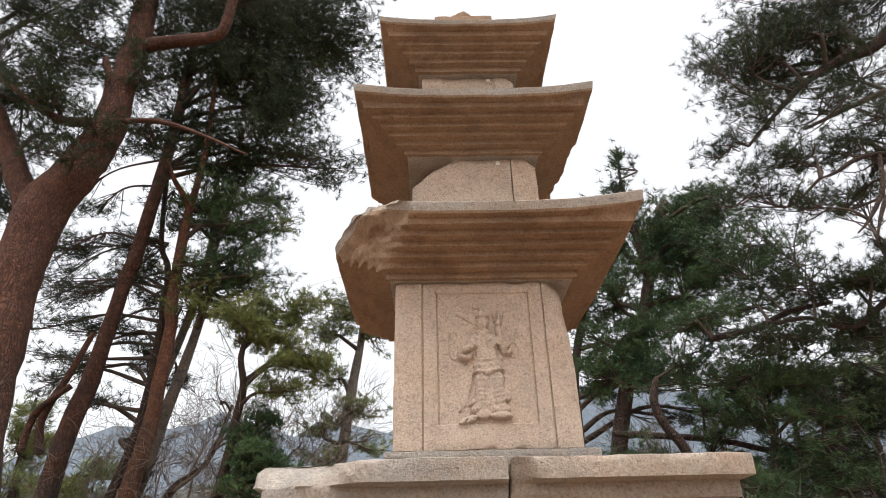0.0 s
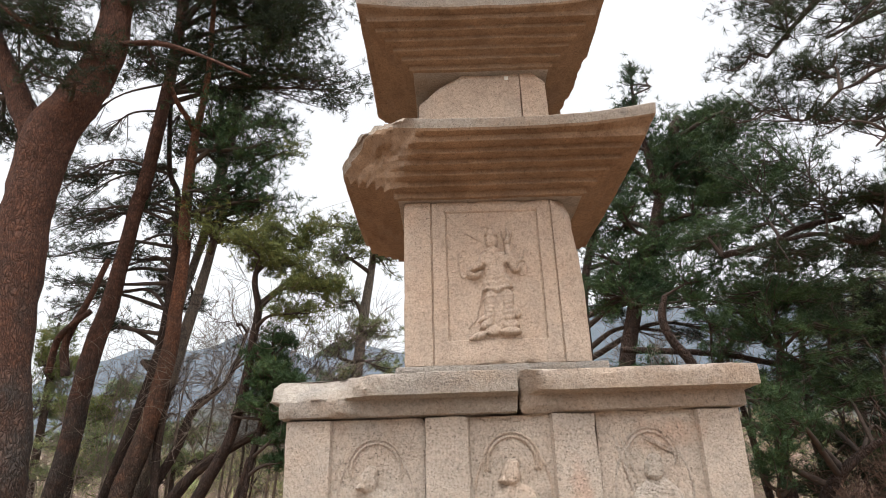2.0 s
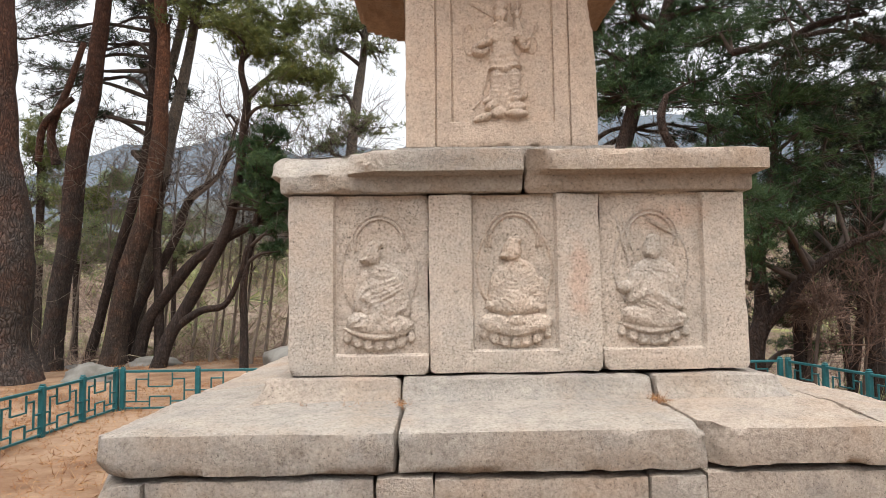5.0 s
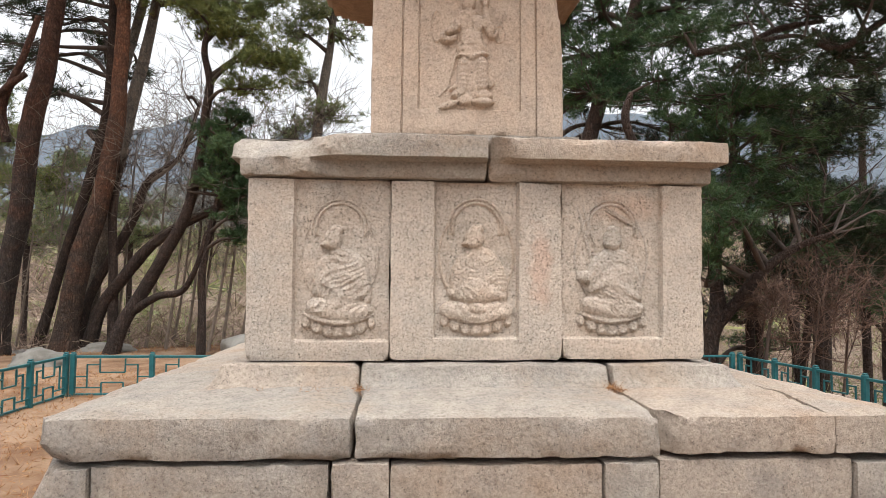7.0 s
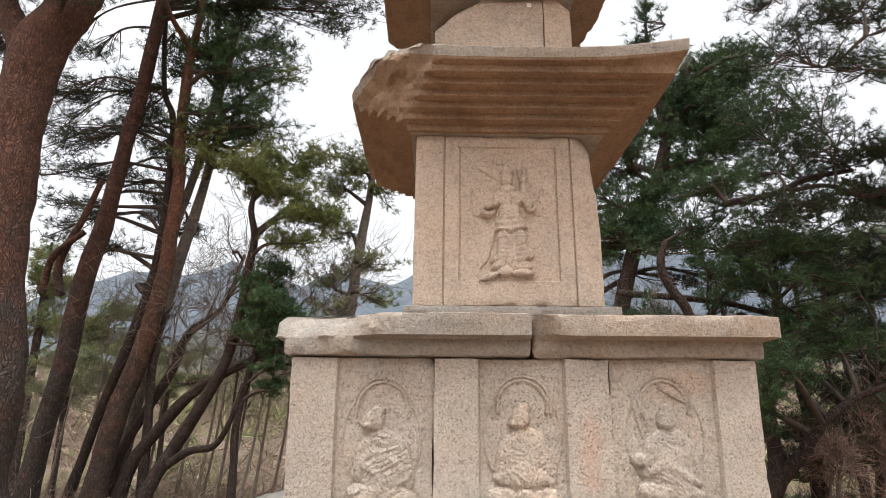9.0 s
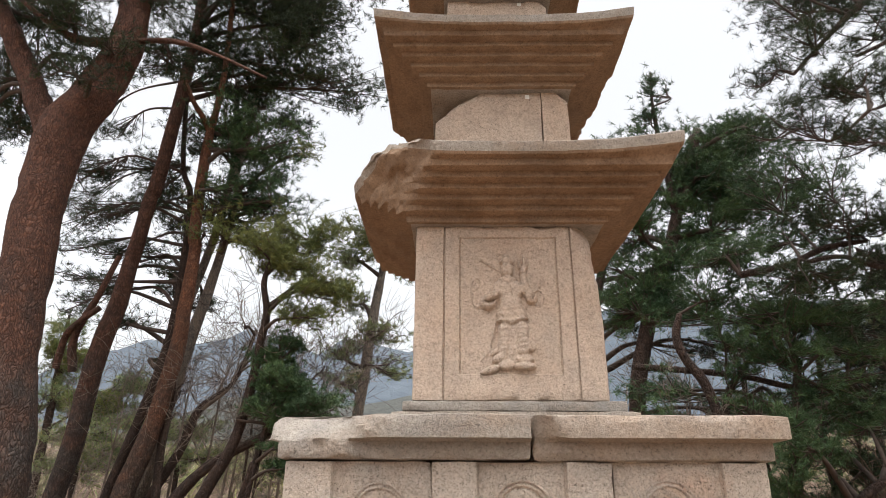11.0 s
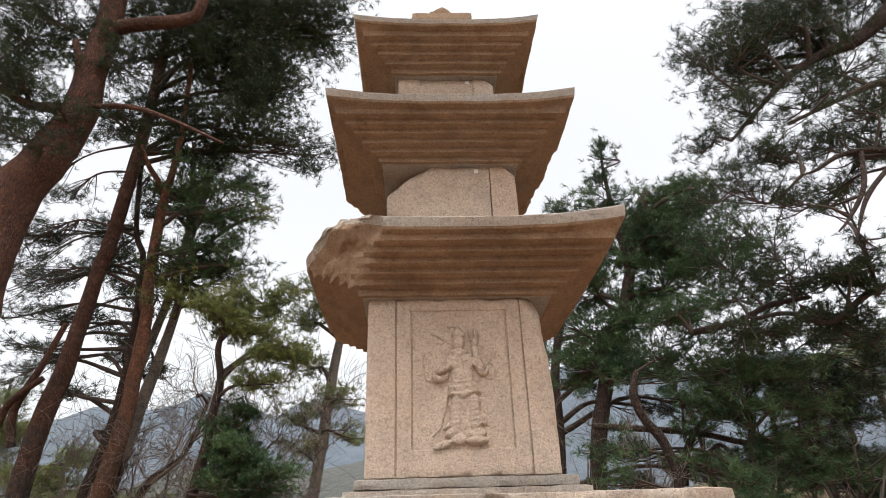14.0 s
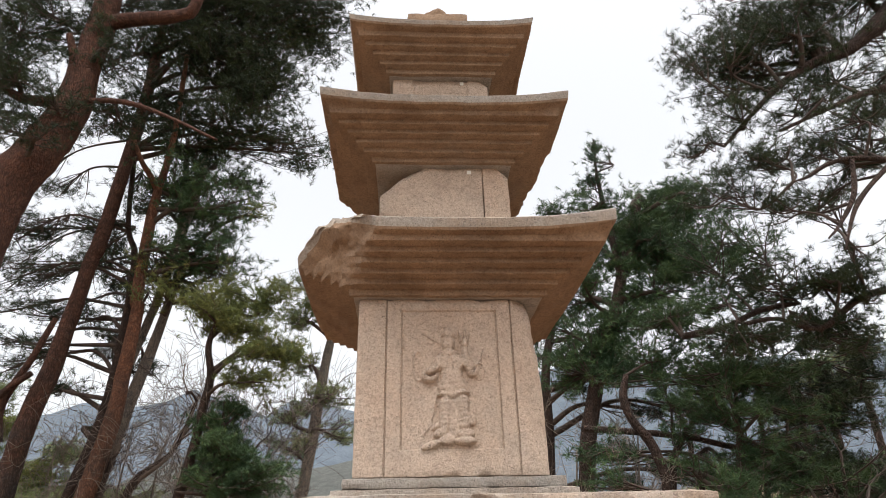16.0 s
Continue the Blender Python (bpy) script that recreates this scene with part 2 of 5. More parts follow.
def chipped(p, chips, seed):
    for c, n, rough in chips:
        d = (p - c).dot(n) + worn(p, rough, seed, 5.0) + worn(p, rough * 0.35, seed + 5, 22.0)
        if d > 0:
            p = p - n * d
    return p


def chip(c, n, rough=0.012):
    return (Vector(c), Vector(n).normalized(), rough)


def block(name, x, y, z, mat, parent, label="", seg=0.03, rnd=0.012, amp=0.004, chips=(), carve=None, xs=(), zs=(), seed=0.0, shape=None, edge=0.022):
    """A dressed stone: a box with worn round edges, uneven faces, broken places and a carved front."""
    gx, gy, gz = lines(*x, seg, xs), lines(*y, seg), lines(*z, seg, zs)
    verts, index, faces = [], {}, []

    def vid(i, j, k):
        key = (i, j, k)
        if key not in index:
            index[key] = len(verts)
            p = Vector((gx[i], gy[j], gz[k]))
            lo = Vector((x[0] + rnd, y[0] + rnd, z[0] + rnd))
            hi = Vector((x[1] - rnd, y[1] - rnd, z[1] - rnd))
            q = Vector((min(max(p[a], lo[a]), hi[a]) for a in range(3)))
            d = p - q
            nrm = d.normalized()
            p = q + nrm * rnd
            if carve and j == 0 and abs(p.y - y[0]) < rnd:
                p.y += carve(p.x, p.z)
            p += nrm * worn(p, amp, seed)
            if sum(abs(c) > 1e-6 for c in d) >= 2:
                p -= nrm * max(0.0, noise.noise(p * 9 + Vector((seed, 2, 5))) + 0.6 * noise.noise(p * 31) - 0.12) * edge
            if shape:
                p = shape(p)
            verts.append(chipped(p, chips, seed))
        return index[key]

    nx, ny, nz = len(gx) - 1, len(gy) - 1, len(gz) - 1
    for i in range(nx):
        for k in range(nz):
            faces.append((vid(i, 0, k), vid(i + 1, 0, k), vid(i + 1, 0, k + 1), vid(i, 0, k + 1)))
            faces.append((vid(i, ny, k), vid(i, ny, k + 1), vid(i + 1, ny, k + 1), vid(i + 1, ny, k)))
    for j in range(ny):
        for k in range(nz):
            faces.append((vid(0, j, k), vid(0, j, k + 1), vid(0, j + 1, k + 1), vid(0, j + 1, k)))
            faces.append((vid(nx, j, k), vid(nx, j + 1, k), vid(nx, j + 1, k + 1), vid(nx, j, k + 1)))
    for i in range(nx):
        for j in range(ny):
            faces.append((vid(i, j, 0), vid(i, j + 1, 0), vid(i + 1, j + 1, 0), vid(i + 1, j, 0)))
            faces.append((vid(i, j, nz), vid(i + 1, j, nz), vid(i + 1, j + 1, nz), vid(i, j + 1, nz)))
    ob = mesh_ob(name, verts, faces, mat, parent, label)
    ob.data.set_sharp_from_angle(angle=radians(40))
    return ob


def roof_stone(name, rings, mat, parent, label="", n=44, chips=(), amp=0.004, seed=0.0, pale_from=None):
    """A square roof stone from rings (half width, height, corner lift), from under the eaves to the top."""
    dense = [rings[0]]
    for a, b in zip(rings, rings[1:]):
        k = max(1, int(math.hypot(b[0] - a[0], b[1] - a[1]) / 0.035))
        dense += [tuple(a[c] + (b[c] - a[c]) * i / k for c in range(3)) for i in range(1, k + 1)]
    verts, faces = [], []
    side = [-1 + 2 * i / n for i in range(n)]
    plan = [(s, -1) for s in side] + [(1, s) for s in side] + [(-s, 1) for s in side] + [(-1, -s) for s in side]
    for h, z, lift in dense:
        for u, v in plan:
            c = min(abs(u), abs(v)) ** 3
            k = h * (1 - 0.012 * (1 - c) * (lift > 0))
            p = Vector((u * k, v * k, z + lift * c))
            w = worn(p, amp, seed)
            p += Vector((u * w, v * w, 0.6 * worn(p, amp, seed + 9)))
            verts.append(chipped(p, chips, seed))
    m = len(plan)
    for r in range(len(dense) - 1):
        for i in range(m):
            j = (i + 1) % m
            faces.append((r * m + i, r * m + j, (r + 1) * m + j, (r + 1) * m + i))
    faces.append(tuple(range(m - 1, -1, -1)))
    faces.append(tuple(range((len(dense) - 1) * m, len(dense) * m)))
    ob = mesh_ob(name, verts, faces, mat, parent, label)
    ob.data.set_sharp_from_angle(angle=radians(38))
    if pale_from is not None:
        # paler granite from the lip of the eaves upwards; the underside is darker brown
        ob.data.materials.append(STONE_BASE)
        first = next(i for i, r in enumerate(dense) if r[1] >= pale_from)
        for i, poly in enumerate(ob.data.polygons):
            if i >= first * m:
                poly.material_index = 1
    return ob


def smoothed(rows, per=6):
    """A rounded line through rows of (x, y, z, radius)."""
    pts = [np.array(r, dtype=float) for r in rows]
    pts = [2 * pts[0] - pts[1]] + pts + [2 * pts[-1] - pts[-2]]
    out = []
    for a, b, c, d in zip(pts, pts[1:], pts[2:], pts[3:]):
        for i in range(per):
            t = i / per
            p = 0.5 * (2 * b + (c - a) * t + (2 * a - 5 * b + 4 * c - d) * t * t + (3 * b - a - 3 * c + d) * t ** 3)
            p[3] = b[3] + (c[3] - b[3]) * t
            out.append(p)
    out.append(pts[-2])
    return out


def tube(rows, sides, rough=0.0, seed=0.0, verts=None, faces=None, closed=True):
    """Adds a tapering round stem along rows to verts and faces."""
    verts = [] if verts is None else verts
    faces = [] if faces is None else faces
    base = len(verts)
    ref = Vector((0.31, 0.95, 0.07))
    count = len(rows)
    for i, r in enumerate(rows):
        a, b = rows[max(0, i - 1)], rows[min(count - 1, i + 1)]
        d = Vector(b[:3]) - Vector(a[:3])
        d = d.normalized() if d.length > 1e-6 else Vector((0, 0, 1))
        u = d.cross(ref)
        u = u.normalized() if u.length > 1e-3 else Vector((1, 0, 0))
        v = d.cross(u)
        for s in range(sides):
            an = 2 * math.pi * s / sides
            way = u * math.cos(an) + v * math.sin(an)
            rad = r[3]
            if rough:
                q = Vector(r[:3]) * 2.2 + way * 1.4 + Vector((seed, 0, 0))
                rad *= 1 + rough * (noise.noise(q) + 0.5 * noise.noise(q * 3.7))
            verts.append(Vector(r[:3]) + way * rad)
    for i in range(count - 1):
        for s in range(sides):
            t = (s + 1) % sides
            faces.append((base + i * sides + s, base + i * sides + t, base + (i + 1) * sides + t, base + (i + 1) * sides + s))
    if closed:
        faces.append(tuple(base + (count - 1) * sides + s for s in range(sides)))
    return verts, faces


def needles(rng, spots, size, per, width, flat=0.35):
    """Bursts of needles round every spot (x, y, z): an array of thin triangles."""
    n = len(spots)
    c = np.repeat(np.asarray(spots), per, axis=0)
    axis = rng.normal(size=(n, 3)) * (1, 1, 0.6) + (0, 0, 0.45)
    axis /= np.linalg.norm(axis, axis=1)[:, None]
    ax = np.repeat(axis, per, axis=0)
    d = rng.normal(size=(n * per, 3))
    d /= np.linalg.norm(d, axis=1)[:, None]
    d = d * 0.8 + ax * 0.75
    d /= np.linalg.norm(d, axis=1)[:, None]
    length = size * rng.uniform(0.6, 1.15, size=(n * per, 1))
    side = np.cross(d, rng.normal(size=(n * per, 3)))
    side /= np.linalg.norm(side, axis=1)[:, None] + 1e-9
    root = c + ax * rng.uniform(-0.5, 0.3, size=(n * per, 1)) * size
    w = width * rng.uniform(0.7, 1.3, size=(n * per, 1))
    return np.stack([root - side * w, root + side * w, root + d * length], axis=1)


def crown_of(tree, masses, mat, anchors, seed, density=1.0, size=0.13, per=16, width=0.0042, label="", twig_mat=None):
    """Foliage pads on limbs: each mass (x, y, z, half width, half height) hangs on a bough from the nearest stem."""
    rng = np.random.default_rng(seed)
    stems = np.array([a for a in anchors])
    tv, tf, spots = [], [], []
    for mx, my, mz, rh, rv in masses:
        c = np.array((mx, my, mz))
        below = stems[:, :3] - (c - (0, 0, 0.25 * rh + 0.2))
        k = int(np.argmin((below ** 2).sum(1) + 2.0 * np.clip(below[:, 2], 0, None) ** 2))
        s = stems[k]
        r0 = min(0.045 + 0.02 * rh, max(0.02, s[3] * 0.6))
        mid = (s[:3] + c) / 2 + rng.normal(size=3) * 0.16 + (0, 0, 0.08 * np.linalg.norm(c - s[:3]))
        limb = smoothed([(*s[:3], r0), (*mid, r0 * 0.65), (*(c - (0, 0, rv * 0.35)), r0 * 0.2)], 6)
        lv, lf = tube(limb, 7, 0.2, seed)
        mesh_ob("bough", lv, lf, twig_mat or TWIG, tree)
        subs = max(9, int(34 * rh * (0.6 + rv)))
        for _ in range(subs):
            g = rng.normal(size=3)
            g /= np.linalg.norm(g)
            g *= rng.uniform(0.25, 1.0) ** 0.6
            e = c + g * (rh, rh * 0.9, rv) * 1.3
            b = np.array(limb[int(rng.integers(len(limb) // 2, len(limb)))][:3])
            bend = (b + e) / 2 + rng.normal(size=3) * 0.07 * rh + (0, 0, -0.05)
            twig = smoothed([(*b, 0.012), (*bend, 0.008), (*e, 0.004)], 3)
            tube(twig, 4, 0, 0, tv, tf)
            m = max(4, int(density * 16 * rh * rng.uniform(0.3, 1.7)))
            line = rng.uniform(0.4, 1.1, size=(m, 1))
            spread = rng.normal(size=(m, 3)) * (0.13, 0.13, 0.07) * (0.5 + 0.5 * rh)
            spots.append(b + (e - b) * line + spread * (0.4 + 0.6 * line))
    tagged(mesh_ob("twig_work", tv, tf, twig_mat or TWIG, tree), kind="stuff")
    tri_soup("crown", needles(rng, np.concatenate(spots), size * 0.87, int(per * 1.15), width * 0.88), mat, tree, label)


def stem(name, tree, rows, mat, sides=12, rough=0.1, seed=0.0, label=""):
    line = smoothed(rows)
    v, f = tube(line, sides, rough, seed)
    mesh_ob(name, v, f, mat, tree, label)
    return line


def bare(tree, rng, rows, mat, depth, spread=0.7, ratio=0.62, count=4, name="twig_work", up=0.25):
    """Bare boughs that fork again and again from the line given."""
    tv, tf = [], []

    def fork(line, level):
        tube(line, 6 if level == depth else 4 if level > 1 else 3, 0.12 if level == depth else 0, 1.0, tv, tf)
        if level == 0:
            return
        total = sum(np.linalg.norm(line[i + 1][:3] - line[i][:3]) for i in range(len(line) - 1))
        for _ in range(count + (level == depth) * 3):
            k = int(rng.integers(len(line) // 4, len(line)))
            s = np.array(line[k])
            a, b = line[max(0, k - 1)], line[min(len(line) - 1, k + 1)]
            d = np.array(b[:3]) - np.array(a[:3])
            d = d / (np.linalg.norm(d) + 1e-6)
            d = d + rng.normal(size=3) * spread + (0, 0, up)
            d /= np.linalg.norm(d)
            ln = total * ratio * rng.uniform(0.5, 1.0)
            r = max(0.005, s[3] * 0.55)
            p1 = s[:3] + d * ln * 0.5 + rng.normal(size=3) * 0.07 * ln
            p2 = s[:3] + d * ln + rng.normal(size=3) * 0.13 * ln
            fork(smoothed([(*s[:3], r), (*p1, r * 0.7), (*p2, r * 0.35)], 4), level - 1)

    fork(smoothed(rows, 5), depth)
    return tagged(mesh_ob(name, tv, tf, mat, tree), kind="stuff")


# ---- ground and distance ----
def ground_height(px, py):
    r = math.hypot(px, py)
    base = 0.14
    if r > 9.5:
        base -= 0.16 * min(r - 9.5, 9)
    if r > 22:
        base += 0.13 * min(r - 22, 50)
    if px > 3.95:
        base -= 0.55 * min(px - 3.95, 3.5) * min(1, max(0, (18 - r) / 8))
    q = Vector((px * 0.25, py * 0.25, 0))
    base += noise.noise(q) * 0.05 * min(1, max(0, (r - 2.0) / 3)) + noise.noise(q * 4) * 0.015
    if r > 14:
        base += noise.noise(Vector((px * 0.06, py * 0.06, 3))) * 0.12 * min(r - 14, 40)
    return base


def build_ground():
    verts, faces = [(0, 0, ground_height(0, 0))], []
    radii = [0.35 * i for i in range(1, 40)] + [14 * 1.075 ** i for i in range(1, 34)] + [220, 400, 900, 3000]
    m = 160
    for r in radii:
        for s in range(m):
            a = 2 * math.pi * s / m
            px, py = r * math.cos(a), r * math.sin(a)
            verts.append((px, py, ground_height(px, py) if r < 200 else -5))
    for s in range(m):
        faces.append((0, 1 + s, 1 + (s + 1) % m))
    for k in range(len(radii) - 1):
        for s in range(m):
            t = (s + 1) % m
            a, b = 1 + k * m, 1 + (k + 1) * m
            faces.append((a + s, b + s, b + t, a + t))
    mat, nt, b = nodes_of("woodland_floor", 0.96)
    pos = nt.nodes.new("ShaderNodeNewGeometry").outputs["Position"]
    near = ramp(nt, noise_tex(nt, pos, 1.3, 8, 0.7), [(0.3, (0.11, 0.058, 0.032)), (0.46, (0.2, 0.115, 0.065)), (0.6, (0.3, 0.2, 0.13)), (0.75, (0.2, 0.11, 0.055))])
    # slope tones lightened in colour to stand for distance haze
    far = ramp(nt, noise_tex(nt, pos, 0.35, 9, 0.72), [(0.3, (0.11, 0.1, 0.065)), (0.45, (0.19, 0.15, 0.11)), (0.56, (0.28, 0.22, 0.175)), (0.68, (0.18, 0.18, 0.09))])
    ln = nt.nodes.new("ShaderNodeVectorMath")
    ln.operation = "LENGTH"
    nt.links.new(pos, ln.inputs[0])
    rg = nt.nodes.new("ShaderNodeMapRange")
    rg.inputs[1].default_value, rg.inputs[2].default_value = 9, 14
    nt.links.new(ln.outputs["Value"], rg.inputs[0])
    nt.links.new(mixc(nt, rg.outputs[0], near, far), b.inputs["Base Color"])
    n1 = bump(nt, b, noise_tex(nt, pos, 6, 8, 0.75), 0.8, 0.05)
    bump(nt, b, noise_tex(nt, pos, 60, 4, 0.75), 0.5, 0.01, n1)
    tagged(mesh_ob("ground", verts, faces, mat), "sandy woodland ground strewn with fallen pine needles", "ground", kind="structure")


build_ground()


def ridge(name, dist, height, seed, colour, label, grain):
    """A hill line far off, a curved slope with an uneven crest."""
    verts, faces = [], []
    m, rows = 180, 14
    for k in range(rows + 1):
        f = k / rows
        for s in range(m):
            a = 2 * math.pi * s / m
            ca, sa = math.cos(a), math.sin(a)
            crest = height * (0.72 + 0.16 * math.cos(a - radians(40)) + 0.5 * noise.noise(Vector((ca * 2.1 + seed, sa * 2.1, 0))) + 0.16 * noise.noise(Vector((ca * 9, sa * 9, seed))) + 0.05 * noise.noise(Vector((ca * 40, sa * 40, seed))))
            r = dist * (1 + 0.9 * f)
            verts.append((r * ca, r * sa, -6 + crest * math.sin(f * math.pi / 2) + noise.noise(Vector((ca * 14, sa * 14, f * 5))) * height * 0.05 * f))
    for k in range(rows):
        for s in range(m):
            t = (s + 1) % m
            faces.append((k * m + s, (k + 1) * m + s, (k + 1) * m + t, k * m + t))
    # both tones already carry the haze of distance, painted into the base colour
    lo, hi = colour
    mat = noisy(name + "_hazed_cover", [(0.35, lo), (0.65, hi)], grain, 1.0, grain * 3, 0.8, 1.0)
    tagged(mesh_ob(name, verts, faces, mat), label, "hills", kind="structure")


ridge("backdrop_near_hills", 85, 30, 2.0, ((0.075, 0.08, 0.072), (0.115, 0.115, 0.105)), "wooded hills beyond the pines, haze mixed into their colour", 0.7)
ridge("backdrop_mountains", 230, 122, 7.0, ((0.085, 0.102, 0.122), (0.11, 0.13, 0.152)), "pale blue mountain ridge, haze mixed into its colour", 0.12)


# ---- the pagoda ----
pagoda = thing("stone_pagoda", "weathered granite three-storey pagoda with carved figures on a stepped base", "pagoda", (0, 0, 0.14))
pagoda_parts = []


def ps(ob):
    ob.location = (0, 0, -0.14)
    pagoda_parts.append(ob)
    return ob


def figure_patch(name, parent, x0, x1, z0, z1, y, field, mat, label, step=0.0045):
    """Low relief: a swelling surface that comes out of the stone where field(x, z) is above zero."""
    nx, nz = int((x1 - x0) / step), int((z1 - z0) / step)
    verts, faces = [], []
    hs = np.zeros((nx + 1, nz + 1))
    for i in range(nx + 1):
        for k in range(nz + 1):
            px, pz = x0 + (x1 - x0) * i / nx, z0 + (z1 - z0) * k / nz
            hs[i, k] = field(px, pz)
            verts.append((px, y + 0.004 - hs[i, k] * 0.95 - (worn((px, y, pz), 0.0022, 3, 24) + worn((px, y, pz), 0.0016, 7, 70)) * (hs[i, k] > 0), pz))
    for i in range(nx):
        for k in range(nz):
            if hs[i:i + 2, k:k + 2].max() > 0:
                a = i * (nz + 1) + k
                faces.append((a, a + nz + 1, a + nz + 2, a + 1))
    return mesh_ob(name, verts, faces, mat, parent, label)


def dome(px, pz, cx, cz, rx, rz, h, turn=0.0):
    ca, sa = math.cos(turn), math.sin(turn)
    u, v = ((px - cx) * ca + (pz - cz) * sa) / rx, (-(px - cx) * sa + (pz - cz) * ca) / rz
    d = u * u + v * v
    return h * (1 - d * d) ** 0.5 if d < 1 else 0.0


def ringed(px, pz, cx, cz, rx, rz, w, h):
    d = (math.hypot((px - cx) / rx, (pz - cz) / rz) - 1) * min(rx, rz) / w
    return h * (1 - d * d) if abs(d) < 1 else 0.0


def swell(vals):
    """One smooth surface over several swelling shapes."""
    return sum(v ** 14 for v in vals if v > 0) ** (1 / 14)


def seated(cx, cz, turn, kind):
    """Seated figure on a lotus seat within a round halo, as plain swelling shapes. cz: foot of the lotus."""
    def field(px, pz):
        x, z = px - cx, pz - cz
        hx = turn * 0.026
        body = [
            dome(x, z, hx, 0.375, 0.036, 0.044, 0.034),
            dome(x, z, hx * 0.8 + 0.006, 0.412, 0.028, 0.02, 0.03),
            dome(x, z, hx - 0.026 if kind < 2 else hx - 0.012, 0.358, 0.022, 0.012, 0.034, 0.1),
            dome(x, z, hx * 0.4 + 0.008, 0.325, 0.034, 0.03, 0.022),
            dome(x, z, 0.01, 0.262, 0.082, 0.085, 0.027),
            dome(x, z, 0.006, 0.19, 0.09, 0.09, 0.028),
            dome(x, z, -0.068, 0.235, 0.03, 0.085, 0.028, -0.2),
            dome(x, z, 0.084, 0.225, 0.032, 0.1, 0.03, 0.22),
        ]
        if kind == 1:
            body += [dome(x, z, 0.0, 0.168, 0.112, 0.042, 0.037), dome(x, z, 0.0, 0.195, 0.06, 0.035, 0.036),
                     dome(x, z, -0.07, 0.098, 0.07, 0.04, 0.035, -0.08), dome(x, z, 0.072, 0.098, 0.07, 0.04, 0.035, 0.08),
                     dome(x, z, 0.0, 0.108, 0.035, 0.026, 0.039), dome(x, z, 0.0, 0.078, 0.06, 0.022, 0.034)]
        else:
            lean = -1 if kind == 0 else 1
            body += [dome(x, z, -0.075 * lean - 0.03, 0.23, 0.03, 0.026, 0.036), dome(x, z, -0.04, 0.205, 0.06, 0.02, 0.034, 0.6 * lean),
                     dome(x, z, 0.04, 0.185, 0.085, 0.024, 0.035, -0.55 * lean), dome(x, z, 0.03, 0.15, 0.1, 0.024, 0.033, -0.42 * lean),
                     dome(x, z, 0.0, 0.112, 0.125, 0.05, 0.032), dome(x, z, -0.062, 0.118, 0.06, 0.036, 0.036, -0.3),
                     dome(x, z, 0.07, 0.1, 0.062, 0.03, 0.035, 0.25)]
        h = swell(body)
        if h > 0.014 and 0.075 < z < 0.34:
            u = z * 0.7 + 0.5 * (x * (-1 if kind == 0 else 1) if kind != 1 else -abs(x)) + 0.06 * noise.noise(Vector((px * 9, 0, pz * 9)))
            h += 0.0017 * math.sin(300 * u) * min(1, (h - 0.014) / 0.01)
        rise = 0.034 * min(1, abs(x) / 0.135) ** 2
        seat = [dome(x, z, 0.0, 0.062 + rise, 0.14, 0.013, 0.03), dome(x, z, 0.0, 0.035 + rise, 0.13, 0.03, 0.012)]
        for i in range(7):
            k = (i - 3) / 3
            pr = 0.0205 - 0.005 * k * k
            petal = dome(x, z, 0.122 * k, 0.028 + 0.034 * k * k, pr, 0.024, 0.024)
            seat.append(petal - 0.15 * dome(x, z, 0.122 * k, 0.03 + 0.034 * k * k, pr * 0.5, 0.011, 0.03))
        rings = []
        if z > 0.39:
            rings += [ringed(x, z, 0.0, 0.415, 0.092, 0.098, 0.0065, 0.0125), ringed(x, z, 0.0, 0.415, 0.107, 0.113, 0.005, 0.011)]
        if 0.14 < z < 0.5 and abs(x) > 0.1:
            rings.append(ringed(x, z, 0.0, 0.31, 0.143, 0.19, 0.005, 0.0105))
        if kind == 0:
            rings.append(dome(x, z, -0.03, 0.545, 0.035, 0.005, 0.0105, 0.9))
        if kind == 2 and z > 0.2:
            rings += [dome(x, z, -0.105, 0.4, 0.008, 0.13, 0.012, 0.25), dome(x, z, -0.088, 0.43, 0.006, 0.1, 0.011, 0.3), dome(x, z, 0.045, 0.455, 0.085, 0.0055, 0.013, -0.5), dome(x, z, 0.03, 0.475, 0.09, 0.005, 0.012, -0.5)]
        return max(h, max(seat), max(rings) if rings else 0)
    return field


